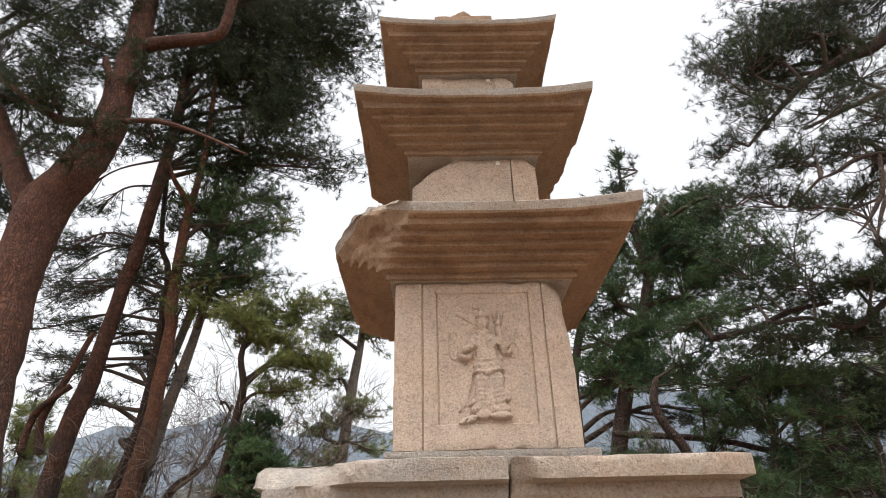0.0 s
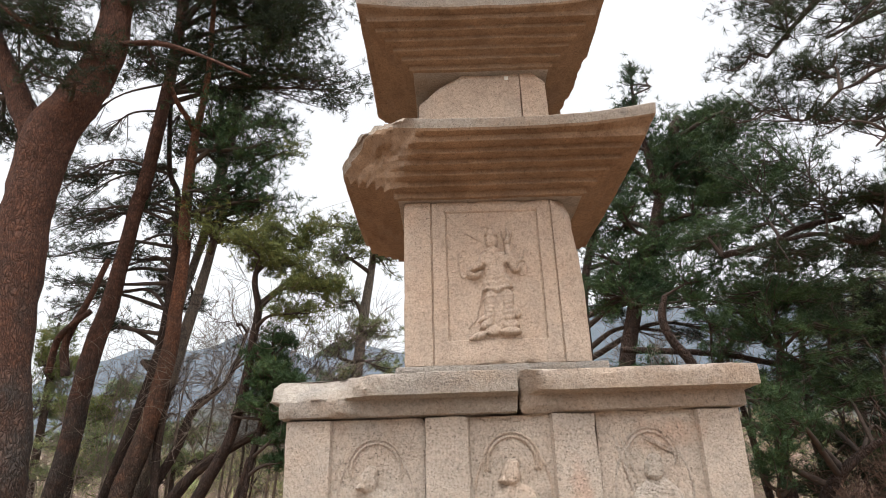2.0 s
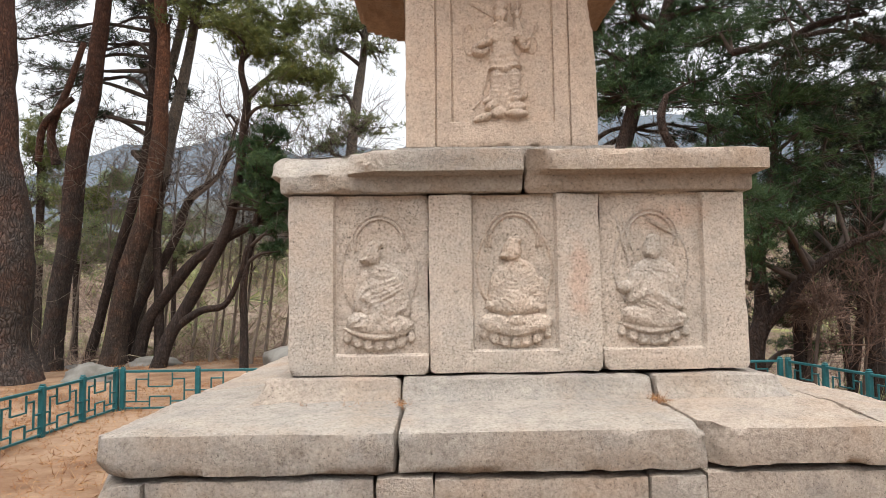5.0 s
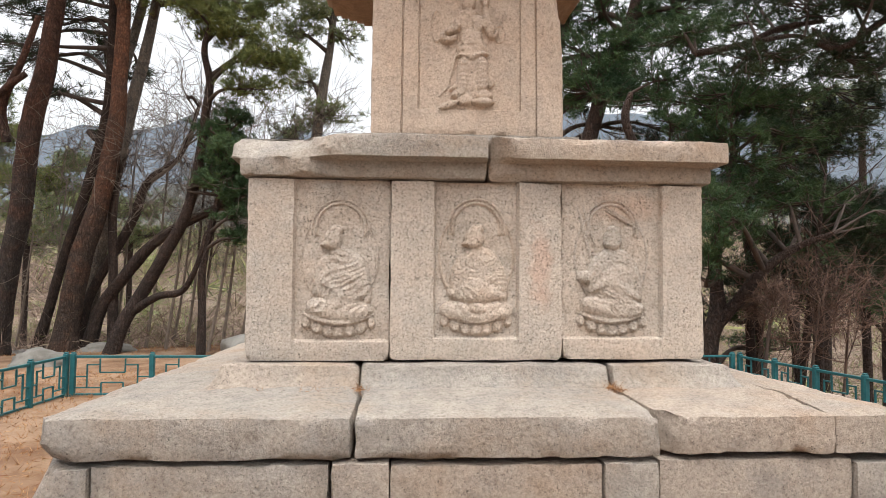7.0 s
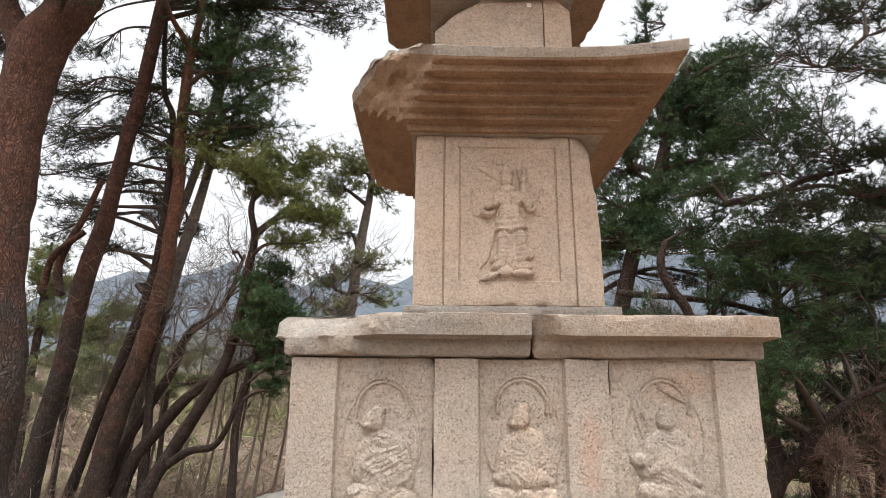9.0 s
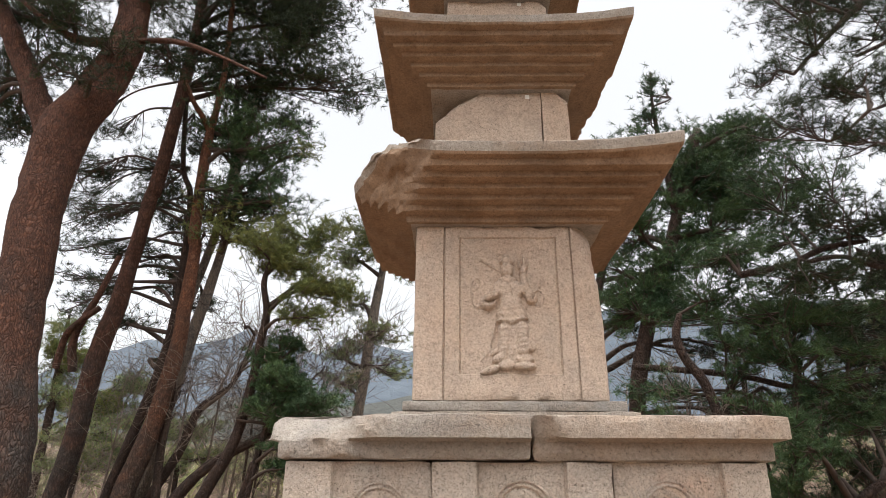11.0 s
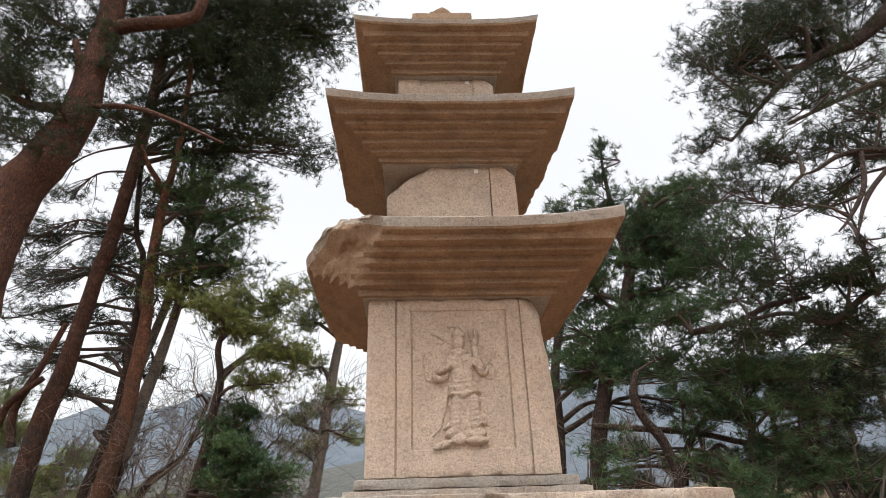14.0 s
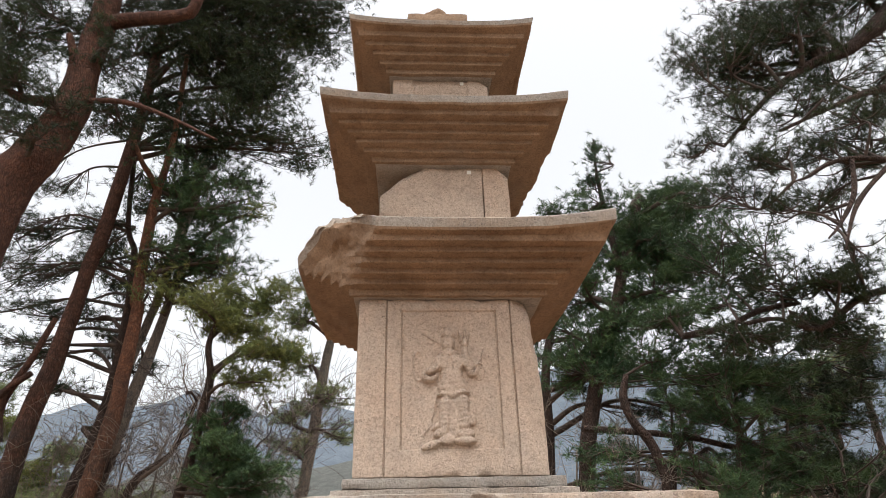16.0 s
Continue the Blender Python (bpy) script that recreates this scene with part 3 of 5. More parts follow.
def standing(cx, cz):
    """Standing guardian with raised arm, wide sleeves, short skirt and boots on a low ledge, as plain swelling shapes."""
    def field(px, pz):
        x, z = (px - cx) / 0.87, pz - cz
        sleeve = max(0.0, dome(x, z, -0.108, 0.348, 0.047, 0.036, 0.036) - 1.3 * dome(x, z, -0.1, 0.368, 0.034, 0.025, 0.034))
        cuff = max(0.0, dome(x, z, 0.128, 0.37, 0.034, 0.03, 0.03) - 1.25 * dome(x, z, 0.126, 0.388, 0.023, 0.02, 0.028))
        body = [
            dome(x, z, 0.0, 0.508, 0.035, 0.044, 0.034),
            dome(x, z, 0.0, 0.55, 0.039, 0.022, 0.033), dome(x, z, 0.0, 0.566, 0.022, 0.018, 0.032),
            dome(x, z, -0.003, 0.497, 0.012, 0.013, 0.04),
            dome(x, z, 0.0, 0.458, 0.052, 0.02, 0.033), dome(x, z, 0.0, 0.44, 0.05, 0.02, 0.03),
            dome(x, z, -0.022, 0.41, 0.042, 0.045, 0.034), dome(x, z, 0.042, 0.41, 0.042, 0.045, 0.034),
            dome(x, z, 0.012, 0.352, 0.06, 0.05, 0.032), dome(x, z, 0.014, 0.33, 0.056, 0.034, 0.037),
            dome(x, z, -0.055, 0.412, 0.026, 0.05, 0.032, -0.4),
            dome(x, z, -0.092, 0.376, 0.05, 0.019, 0.037, 0.35),
            dome(x, z, 0.09, 0.42, 0.032, 0.036, 0.032), dome(x, z, 0.112, 0.392, 0.028, 0.03, 0.033),
            dome(x, z, 0.09, 0.455, 0.019, 0.046, 0.033, 0.1), dome(x, z, 0.088, 0.5, 0.018, 0.018, 0.034),
            dome(x, z, 0.018, 0.295, 0.08, 0.062, 0.034), dome(x, z, 0.022, 0.17, 0.08, 0.13, 0.021),
            dome(x, z, -0.022, 0.262, 0.048, 0.01, 0.0355, 0.05), dome(x, z, 0.066, 0.268, 0.042, 0.01, 0.0355, 0.1),
            dome(x, z, -0.024, 0.205, 0.034, 0.06, 0.031, -0.06), dome(x, z, 0.07, 0.21, 0.033, 0.06, 0.031, 0.04),
            dome(x, z, -0.024, 0.222, 0.036, 0.01, 0.0335, 0.2), dome(x, z, 0.072, 0.226, 0.035, 0.01, 0.0335),
            dome(x, z, -0.03, 0.145, 0.033, 0.062, 0.032, -0.12), dome(x, z, 0.072, 0.145, 0.033, 0.065, 0.032),
            dome(x, z, -0.05, 0.088, 0.042, 0.022, 0.033, 0.35), dome(x, z, 0.08, 0.082, 0.05, 0.024, 0.034),
            dome(x, z, -0.1, 0.034, 0.056, 0.018, 0.03, 0.3), dome(x, z, -0.02, 0.058, 0.045, 0.028, 0.03),
            dome(x, z, 0.078, 0.05, 0.062, 0.02, 0.042),
            dome(x, z, 0.118, 0.142, 0.021, 0.028, 0.02), dome(x, z, -0.07, 0.118, 0.034, 0.014, 0.02, 0.5),
            sleeve, cuff,
        ]
        h = swell(body)
        if h > 0.016 and (0.23 < z < 0.33 or 0.1 < z < 0.2):
            u = z - 0.3 * abs(x - 0.012) + 0.03 * noise.noise(Vector((px * 9, 0, pz * 9)))
            h += 0.0018 * math.sin(260 * u) * min(1, (h - 0.016) / 0.01)
        thin = [
            dome(x, z, 0.066, 0.545, 0.0065, 0.03, 0.02, 0.25), dome(x, z, 0.092, 0.552, 0.0065, 0.036, 0.021), dome(x, z, 0.11, 0.542, 0.0065, 0.03, 0.02, -0.3),
            dome(x, z, 0.088, 0.52, 0.026, 0.008, 0.022),
            dome(x, z, -0.1, 0.535, 0.075, 0.0045, 0.012, -0.5), dome(x, z, -0.03, 0.59, 0.05, 0.004, 0.011, -0.15),
            dome(x, z, -0.125, 0.1, 0.04, 0.006, 0.0115, 0.8), dome(x, z, -0.08, 0.21, 0.006, 0.075, 0.0115, -0.25),
            ringed(x, z, -0.165, 0.4, 0.03, 0.07, 0.005, 0.0105) if x < -0.14 else 0, ringed(x, z, 0.165, 0.37, 0.03, 0.04, 0.005, 0.0105),
            dome(x, z, 0.185, 0.45, 0.005, 0.05, 0.011, -0.4),
            ringed(x, z, 0.014, 0.345, 0.058, 0.05, 0.004, 0.037) if z < 0.335 else 0,
        ]
        return max(h, max(thin))
    return field


def steps_at(edges, depths, soft=0.004):
    """Depth of a front along x: depths between the edges, with short slopes."""
    def depth(v):
        out = depths[0]
        for e, d, prev in zip(edges, depths[1:], depths):
            out += (d - prev) * min(1, max(0, (v - e + soft) / (2 * soft)))
        return out
    return depth


def around(values, g=0.0045):
    return [v + s for v in values for s in (-g, g)]


# lower base: posts and slabs of the lowest tier
LB = [(-1.375, -1.208, 0.0), (-1.206, -0.508, 0.016), (-0.503, -0.328, 0.0), (-0.326, 0.329, 0.012), (0.331, 0.503, 0.0), (0.509, 1.137, 0.018), (1.139, 1.375, 0.0)]
for i, (a, b, inset) in enumerate(LB):
    ps(block("base_slab" if inset else "base_post", (a, b), (-1.34 + inset, -0.6), (0.06, 0.758 + 0.005 * (i % 3)), STONE_BASE, pagoda, seg=0.035, rnd=0.007, amp=0.004, seed=i * 1.9,
             chips=[chip((-1.34, -1.3, 0.72), (-0.8, -0.5, 0.6), 0.02)] if i == 0 else ()))
ps(block("base_slab", (-1.34, -0.75), (-0.595, 1.34), (0.06, 0.752), STONE_BASE, pagoda, seg=0.06, seed=12))
ps(block("base_slab", (0.75, 1.34), (-0.595, 1.34), (0.06, 0.752), STONE_BASE, pagoda, seg=0.06, seed=13))
ps(block("base_slab", (-0.745, 0.745), (0.6, 1.34), (0.06, 0.752), STONE_BASE, pagoda, seg=0.06, seed=14))


# cover slab of the lower base: its top rises towards the plinth
def slab_shape(p):
    if p.z > 0.84:
        e = 1.37 - max(abs(p.x), abs(p.y))
        p.z += 0.035 * min(1, max(0, e) / 0.36)
    return p


def slab_left(p):
    p = slab_shape(p)
    if p.x > -0.6:
        p.x += 0.012 * (1 + (p.y + 0.95) / 0.4) * min(1, max(0, (p.x + 0.6) / 0.2)) * (p.y < -0.55)
    return p


def slab_mid(p):
    p = slab_shape(p)
    if p.x < -0.2:
        p.x += 0.012 * (1 + (p.y + 0.95) / 0.4) * min(1, max(0, (-0.2 - p.x) / 0.18)) * (p.y < -0.55)
    if p.x > 0.3:
        p.x -= 0.045 * min(1, max(0, (p.y + 1.3) / 0.35)) * min(1, (p.x - 0.3) / 0.2)
    return p


def slab_right(p):
    p = slab_shape(p)
    if p.x < 0.8:
        p.x -= 0.045 * min(1, max(0, (p.y + 1.3) / 0.35)) * min(1, (0.8 - p.x) / 0.22)
    return p


SLAB = (0.775, 0.9)
ps(block("cover_slab", (-1.366, -0.445), (-1.335, -0.4), SLAB, STONE_BASE, pagoda, seg=0.025, rnd=0.011, amp=0.009, seed=21, shape=slab_left,
         chips=[chip((-1.35, -1.31, 0.84), (-0.75, -0.66, 0.05), 0.02), chip((-1.3, -1.3, 0.785), (-0.5, -0.6, -0.7), 0.02), chip((-0.75, -1.345, 0.79), (0.0, -0.7, -0.7), 0.02)]))
ps(block("cover_slab", (-0.437, 0.511), (-1.335, -0.4), SLAB, STONE_BASE, pagoda, seg=0.025, rnd=0.01, amp=0.008, seed=24, shape=slab_mid,
         chips=[chip((0.51, -1.33, 0.79), (0.7, -0.5, -0.4), 0.016), chip((0.0, -1.34, 0.785), (0.0, -0.7, -0.7), 0.018)]))
ps(block("cover_slab", (0.521, 1.0735), (-1.335, -0.4), (0.785, 0.9), STONE_BASE, pagoda, seg=0.025, rnd=0.011, amp=0.008, seed=27, shape=slab_right,
         chips=[chip((0.56, -1.31, 0.84), (-0.75, -0.66, -0.1), 0.022)]))
ps(block("cover_slab", (1.0745, 1.372), (-1.335, -0.4), (0.785, 0.9), STONE_BASE, pagoda, seg=0.025, rnd=0.004, amp=0.008, seed=28.3, shape=slab_shape))
ps(block("cover_slab", (-1.372, 0.0), (-0.394, 1.372), SLAB, STONE_BASE, pagoda, seg=0.05, rnd=0.02, amp=0.006, seed=30, shape=slab_shape))
ps(block("cover_slab", (0.006, 1.372), (-0.394, 1.372), SLAB, STONE_BASE, pagoda, seg=0.05, rnd=0.02, amp=0.006, seed=33, shape=slab_shape))


def plinth_shape(p):
    f = min(1, max(0, (1.0 - p.z) / 0.09))
    k = 1 + 0.075 * f ** 2
    p.y *= k
    if abs(p.x) > 0.8:
        p.x *= k
    return p


for a, b, s in ((-0.948, -0.448, 40), (-0.442, 0.479, 41), (0.489, 0.945, 42)):
    ps(block("plinth", (a, b), (-0.935, -0.3), (0.9, 1.012), STONE_BASE, pagoda, seg=0.022, rnd=0.016, amp=0.005, seed=s, shape=plinth_shape))
ps(block("plinth", (-0.945, 0.945), (-0.29, 0.945), (0.9, 1.012), STONE_BASE, pagoda, seg=0.05, rnd=0.016, amp=0.004, seed=43, shape=plinth_shape))

# upper base: three front stones with pilasters and carved panels
Z1 = 1.70
for a, b, edges, depths, s, cz, sill in (
    (-0.875, -0.3425, (-0.7,), (0.0, 0.024), 50, 1.016, 1.092),
    (-0.3405, 0.3165, (-0.172, 0.147), (0.0, 0.026, 0.0), 52, 1.02, 1.104),
    (0.319, 0.872, (0.708,), (0.024, 0.0), 55, 1.024, 1.106),
):
    dx = steps_at(edges, depths)

    def front(px, pz, dx=dx, sill=sill):
        return dx(px) * min(1, max(0, (pz - sill + 0.005) / 0.01))

    ps(block("carved_panel", (a, b), (-0.87, -0.62), (cz, Z1), STONE_PANEL, pagoda, seg=0.02, rnd=0.006, amp=0.0035, seed=s, carve=front, xs=around(edges), zs=around([sill]), edge=0.007,
             chips=[chip((a + 0.01, -0.87, cz + 0.02), (-0.7, -0.3, -0.6), 0.012), chip((b - 0.01, -0.87, cz + 0.02), (0.7, -0.3, -0.6), 0.012)]))
fronts = [o for o in pagoda_parts if o.name.startswith("carved_panel")]
for host, cx, cz, lean, kind, lab in (
    (fronts[0], -0.531, 1.096, -1, 0, "carved seated figure turned aside on a lotus seat"),
    (fronts[1], -0.012, 1.106, -0.3, 1, "carved seated central figure on a lotus seat"),
    (fronts[2], 0.515, 1.108, 0.2, 2, "carved seated figure with scarf on a lotus seat"),
):
    figure_patch("relief_figure", host, cx - 0.155, cx + 0.155, cz - 0.005, cz + 0.56, -0.847, seated(cx, cz, lean, kind), STONE_PANEL, lab)
for a, b, c, d, s in ((-0.87, -0.45, -0.61, 0.87, 60), (0.45, 0.87, -0.61, 0.87, 61), (-0.44, 0.44, 0.4, 0.87, 62)):
    ps(block("base_wall", (a, b), (c, d), (1.02, Z1), STONE_PANEL, pagoda, seg=0.06, seed=s))


# cover of the upper base, two stones with a moulding beneath
def cover_shape(p):
    if p.z < 1.772:
        f = 0.935
        p.y = p.y * f if p.y < -0.85 else p.y
        if abs(p.x) > 0.85:
            p.x *= 0.955
    elif p.z > 1.83:
        e = 0.95 - max(abs(p.x), abs(p.y))
        p.z += 0.02 * min(1, max(0, e) / 0.4)
    return p


def cover_left(p):
    p = cover_shape(p)
    e = min(1, max(0, (-0.545 + worn(p, 0.05, 4, 9) - p.x) / 0.13))
    if e > 0 and p.y < -0.7 and p.z > 1.735:
        limit = -0.915 + 0.135 * ((p.z - 1.735) / 0.13) ** 1.4 + worn(p, 0.016, 8, 12)
        p.y += e * (max(p.y, limit) - p.y)
    return p


CZ = around([1.772], 0.005)
ps(block("cover_stone", (-0.945, 0.022), (-0.955, 0.945), (1.705, 1.86), STONE_BASE, pagoda, "cover stone with a broken corner", seg=0.02, rnd=0.012, amp=0.005, seed=70, shape=cover_left, zs=CZ,
         chips=[chip((-0.92, -0.86, 1.83), (-0.7, -0.4, 0.6), 0.02)]))
ps(block("cover_stone", (0.03, 0.945), (-0.955, 0.945), (1.702, 1.858), STONE_BASE, pagoda, seg=0.025, rnd=0.014, amp=0.0045, seed=73, shape=cover_shape, zs=CZ,
         chips=[chip((0.06, -0.9, 1.73), (-0.4, -0.9, -0.3), 0.02)]))

# first storey
ps(block("storey_plinth", (-0.53, 0.54), (-0.53, 0.53), (1.862, 1.925), STONE_BASE, pagoda, seg=0.03, amp=0.004, seed=80))
ps(block("storey_plinth", (-0.485, 0.495), (-0.485, 0.485), (1.927, 1.975), STONE_BASE, pagoda, seg=0.03, amp=0.004, seed=81))
B1E = (-0.309, -0.302, -0.234, -0.228, 0.229, 0.235, 0.302, 0.309)
b1x = steps_at(B1E, (0.0, 0.011, 0.0, 0.012, 0.008, 0.012, 0.0, 0.011, 0.0), 0.002)


def b1_front(px, pz):
    d = b1x(px)
    inner = min(1, max(0, (pz - 2.095 + 0.003) / 0.006)) * min(1, max(0, (2.757 - pz) / 0.006))
    if -0.25 < px < 0.25:
        d *= inner
    return d


def b1_shape(p):
    f = (p.z - 1.98) / 0.83
    p.x *= 1 - 0.012 * f
    if p.x > 0.3:
        p.x -= 0.05 * max(0, f - 0.35) ** 1.3 * (p.x - 0.3) / 0.13
    return p


b1 = ps(block("body_stone", (-0.445, 0.435), (-0.44, 0.44), (1.978, 2.815), STONE_BODY, pagoda, seg=0.022, rnd=0.01, amp=0.003, seed=90, carve=b1_front, shape=b1_shape,
              xs=[e + s for e in B1E for s in (-0.002, 0.002)], zs=[2.092, 2.098, 2.751, 2.757],
              chips=[chip((0.39, -0.43, 2.62), (0.75, -0.62, 0.22), 0.02), chip((0.425, -0.43, 2.2), (0.8, -0.6, 0.0), 0.01), chip((-0.2, -0.44, 1.985), (0, -0.7, -0.7), 0.015)]))
figure_patch("relief_figure", b1, -0.212, 0.212, 2.078, 2.71, -0.434, standing(-0.006, 2.08), STONE_BODY, "carved standing guardian figure in robes")

# roofs: stepped undersides, thin eaves with raised corners
def roof_rings(inner, step, z0, riser, count, eave, z_eave, thick, lift, top, z_top):
    rings = [(inner - 0.02, z0 - 0.004, 0.0), (inner, z0, 0.0)]
    h, z = inner, z0
    for i in range(count):
        z += riser
        rings += [(h + 0.001, z - 0.002, 0.0), (h + 0.004, z, 0.0), (h + step - 0.004, z + 0.002, 0.0), (h + step, z + 0.005, 0.0)]
        h += step
    rings += [(h + 0.004, z + riser, 0.0), (eave - 0.03, z_eave - 0.008, lift * 0.6), (eave - 0.006, z_eave, lift * 0.8), (eave, z_eave + 0.012, lift * 0.85), (eave + 0.006, z_eave + thick - 0.01, lift), (eave - 0.008, z_eave + thick, lift)]
    for i in range(1, 7):
        f = i / 6
        rings.append((eave + (top - eave) * f, z_eave + thick + (z_top - z_eave - thick) * (0.55 * f + 0.45 * f * f), lift * (1 - f) ** 2))
    return rings


ps(roof_stone("roof_stone", roof_rings(0.485, 0.05, 2.818, 0.034, 5, 0.785, 3.03, 0.068, 0.05, 0.44, 3.25), STONE_ROOF, pagoda, "broad first roof stone with a broken corner", seed=100, pale_from=3.041,
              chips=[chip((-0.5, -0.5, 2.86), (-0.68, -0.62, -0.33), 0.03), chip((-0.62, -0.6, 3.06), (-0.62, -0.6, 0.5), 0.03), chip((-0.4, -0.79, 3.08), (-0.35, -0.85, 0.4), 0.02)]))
ps(block("body_stone", (-0.355, 0.2165), (-0.345, 0.345), (3.248, 3.645), STONE_BODY, pagoda, seg=0.025, rnd=0.004, amp=0.004, seed=110,
         chips=[chip((-0.22, -0.33, 3.57), (-0.6, -0.45, 0.66), 0.02), chip((-0.25, -0.345, 3.32), (-0.3, -0.8, -0.5), 0.02)]))
ps(block("body_stone", (0.2185, 0.362), (-0.347, 0.345), (3.248, 3.655), STONE_BODY, pagoda, seg=0.025, rnd=0.004, amp=0.004, seed=112, chips=[chip((0.35, -0.34, 3.61), (0.6, -0.3, 0.7), 0.01)]))
ps(roof_stone("roof_stone", roof_rings(0.40, 0.043, 3.65, 0.032, 5, 0.667, 3.85, 0.062, 0.042, 0.34, 4.15), STONE_ROOF, pagoda, "second roof stone with chipped lower edges", seed=120, pale_from=3.861,
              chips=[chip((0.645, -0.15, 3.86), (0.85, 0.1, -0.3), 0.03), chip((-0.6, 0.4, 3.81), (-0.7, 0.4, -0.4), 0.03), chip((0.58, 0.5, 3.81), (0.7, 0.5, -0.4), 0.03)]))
ps(block("body_stone", (-0.295, 0.29), (-0.285, 0.285), (4.148, 4.335), STONE_BODY, pagoda, seg=0.02, rnd=0.012, amp=0.003, seed=130, carve=lambda px, pz: steps_at((-0.17, 0.165), (0.0, 0.008, 0.0))(px), xs=around((-0.17, 0.165)),
         chips=[chip((0.26, -0.27, 4.32), (0.6, -0.4, 0.7), 0.01)]))
ps(roof_stone("roof_stone", roof_rings(0.335, 0.04, 4.337, 0.036, 4, 0.548, 4.525, 0.05, 0.034, 0.2, 4.85), STONE_ROOF, pagoda, "small third roof stone", seed=140, pale_from=4.536))
ps(block("finial_base", (-0.21, 0.2), (-0.2, 0.2), (4.845, 4.985), STONE_ROOF, pagoda, seg=0.03, rnd=0.012, amp=0.004, seed=150))
ps(block("finial", (-0.115, 0.1), (-0.1, 0.1), (4.983, 5.17), STONE_ROOF, pagoda, seg=0.02, rnd=0.05, amp=0.01, seed=152,
         chips=[chip((-0.07, -0.05, 5.11), (-0.5, -0.3, 0.8), 0.01), chip((0.06, 0, 5.12), (0.6, -0.2, 0.75), 0.01)]))
for px, py, pz in ((0.142, -0.352, 3.615), (0.13, -0.281, 4.31)):
    bm = bmesh.new()
    bmesh.ops.create_cube(bm, size=1)
    for q in bm.verts:
        q.co = Vector((px + q.co.x * 0.022, py + q.co.y * 0.004, pz + q.co.z * 0.022))
    me = bpy.data.meshes.new("label_plate")
    bm.to_mesh(me)
    bm.free()
    me.materials.append(TAG)
    ob = new("label_plate", me)
    ob.parent = pagoda
    ob["label"] = "small white survey label"
    ps(ob)

# dry needles caught in the joints of the slab
rng = np.random.default_rng(5)
joint = [(0.47 + rng.normal() * 0.012, -1.0 - 0.12 * rng.random() + 0.06, 0.938) for _ in range(40)] + [(-0.435 + rng.normal() * 0.01, -1.0 - 0.05 * rng.random(), 0.938) for _ in range(14)]
joint += [(-0.8 + 0.45 * rng.random(), -1.02 + rng.normal() * 0.006, 0.927) for _ in range(26)]
tri_soup("needle_litter", needles(rng, np.array(joint), 0.032, 5, 0.001), LITTER)
tagged(bpy.data.objects["needle_litter"], "dry orange pine needles in the slab joints", "needles", kind="stuff")


# ---- trees: stems as (x, y, z, radius), foliage as (x, y, z, half width, half height) ----
R_A = [(-6.42, 6.0, 0.0, 0.48), (-6.5, 6.0, 0.7, 0.36), (-6.47, 6.0, 1.82, 0.37), (-6.6, 6.0, 2.7, 0.36), (-6.73, 6.0, 3.53, 0.34), (-6.86, 6.0, 5.32, 0.37), (-6.87, 6.0, 6.31, 0.37), (-6.78, 6.0, 7.3, 0.4), (-6.38, 6.0, 8.05, 0.36), (-6.18, 6.0, 8.58, 0.32), (-6.01, 5.95, 9.13, 0.28), (-5.95, 5.9, 9.77, 0.25), (-5.91, 5.9, 10.44, 0.24), (-5.88, 5.9, 11.2, 0.23), (-5.92, 5.9, 12.34, 0.21), (-5.92, 5.9, 13.47, 0.18)]
R_A2 = [(-6.85, 6.0, 6.95, 0.23), (-7.36, 6.0, 7.9, 0.21), (-7.74, 6.0, 8.58, 0.19), (-8.01, 5.9, 9.13, 0.18), (-8.35, 5.8, 9.71, 0.17), (-8.64, 5.7, 10.23, 0.17), (-9.1, 5.5, 10.95, 0.15), (-9.6, 5.3, 11.8, 0.12)]
R_A3 = [(-5.97, 5.9, 10.79, 0.15), (-5.38, 5.8, 10.87, 0.13), (-4.37, 5.6, 10.8, 0.11), (-4.09, 5.5, 10.93, 0.1), (-3.97, 5.4, 11.61, 0.09)]
R_A4 = [(-6.08, 5.9, 9.53, 0.13), (-6.08, 5.7, 9.87, 0.08), (-6.22, 5.6, 10.3, 0.05)]
R_A5 = [(-5.8, 5.9, 9.07, 0.05), (-4.95, 5.6, 8.8, 0.05), (-4.16, 5.4, 8.38, 0.03), (-3.21, 5.2, 7.77, 0.02)]
R_A6 = [(-6.18, 5.9, 9.03, 0.1), (-6.73, 5.7, 8.94, 0.08), (-7.25, 5.5, 9.21, 0.05), (-7.9, 5.4, 9.75, 0.03)]
R_B = [(-7.22, 8.4, 0.03, 0.24), (-7.19, 8.4, 0.53, 0.19), (-7.07, 8.4, 1.54, 0.17), (-6.9, 8.4, 2.67, 0.18), (-6.82, 8.4, 3.92, 0.18), (-6.6, 8.4, 5.04, 0.16), (-6.36, 8.4, 7.13, 0.13), (-6.28, 8.4, 7.49, 0.14), (-6.11, 8.4, 9.48, 0.13), (-6.01, 8.4, 11.13, 0.12), (-5.99, 8.4, 13.13, 0.1), (-6.03, 8.4, 15.38, 0.08)]
R_B2 = [(-7.14, 8.3, 3.7, 0.08), (-7.18, 8.2, 4.31, 0.07), (-6.76, 8.0, 5.08, 0.06), (-6.53, 8.0, 5.82, 0.05)]
R_B3 = [(-7.46, 8.3, 3.76, 0.06), (-7.35, 8.2, 4.32, 0.06), (-7.0, 8.0, 4.57, 0.06), (-6.7, 8.0, 4.82, 0.05)]
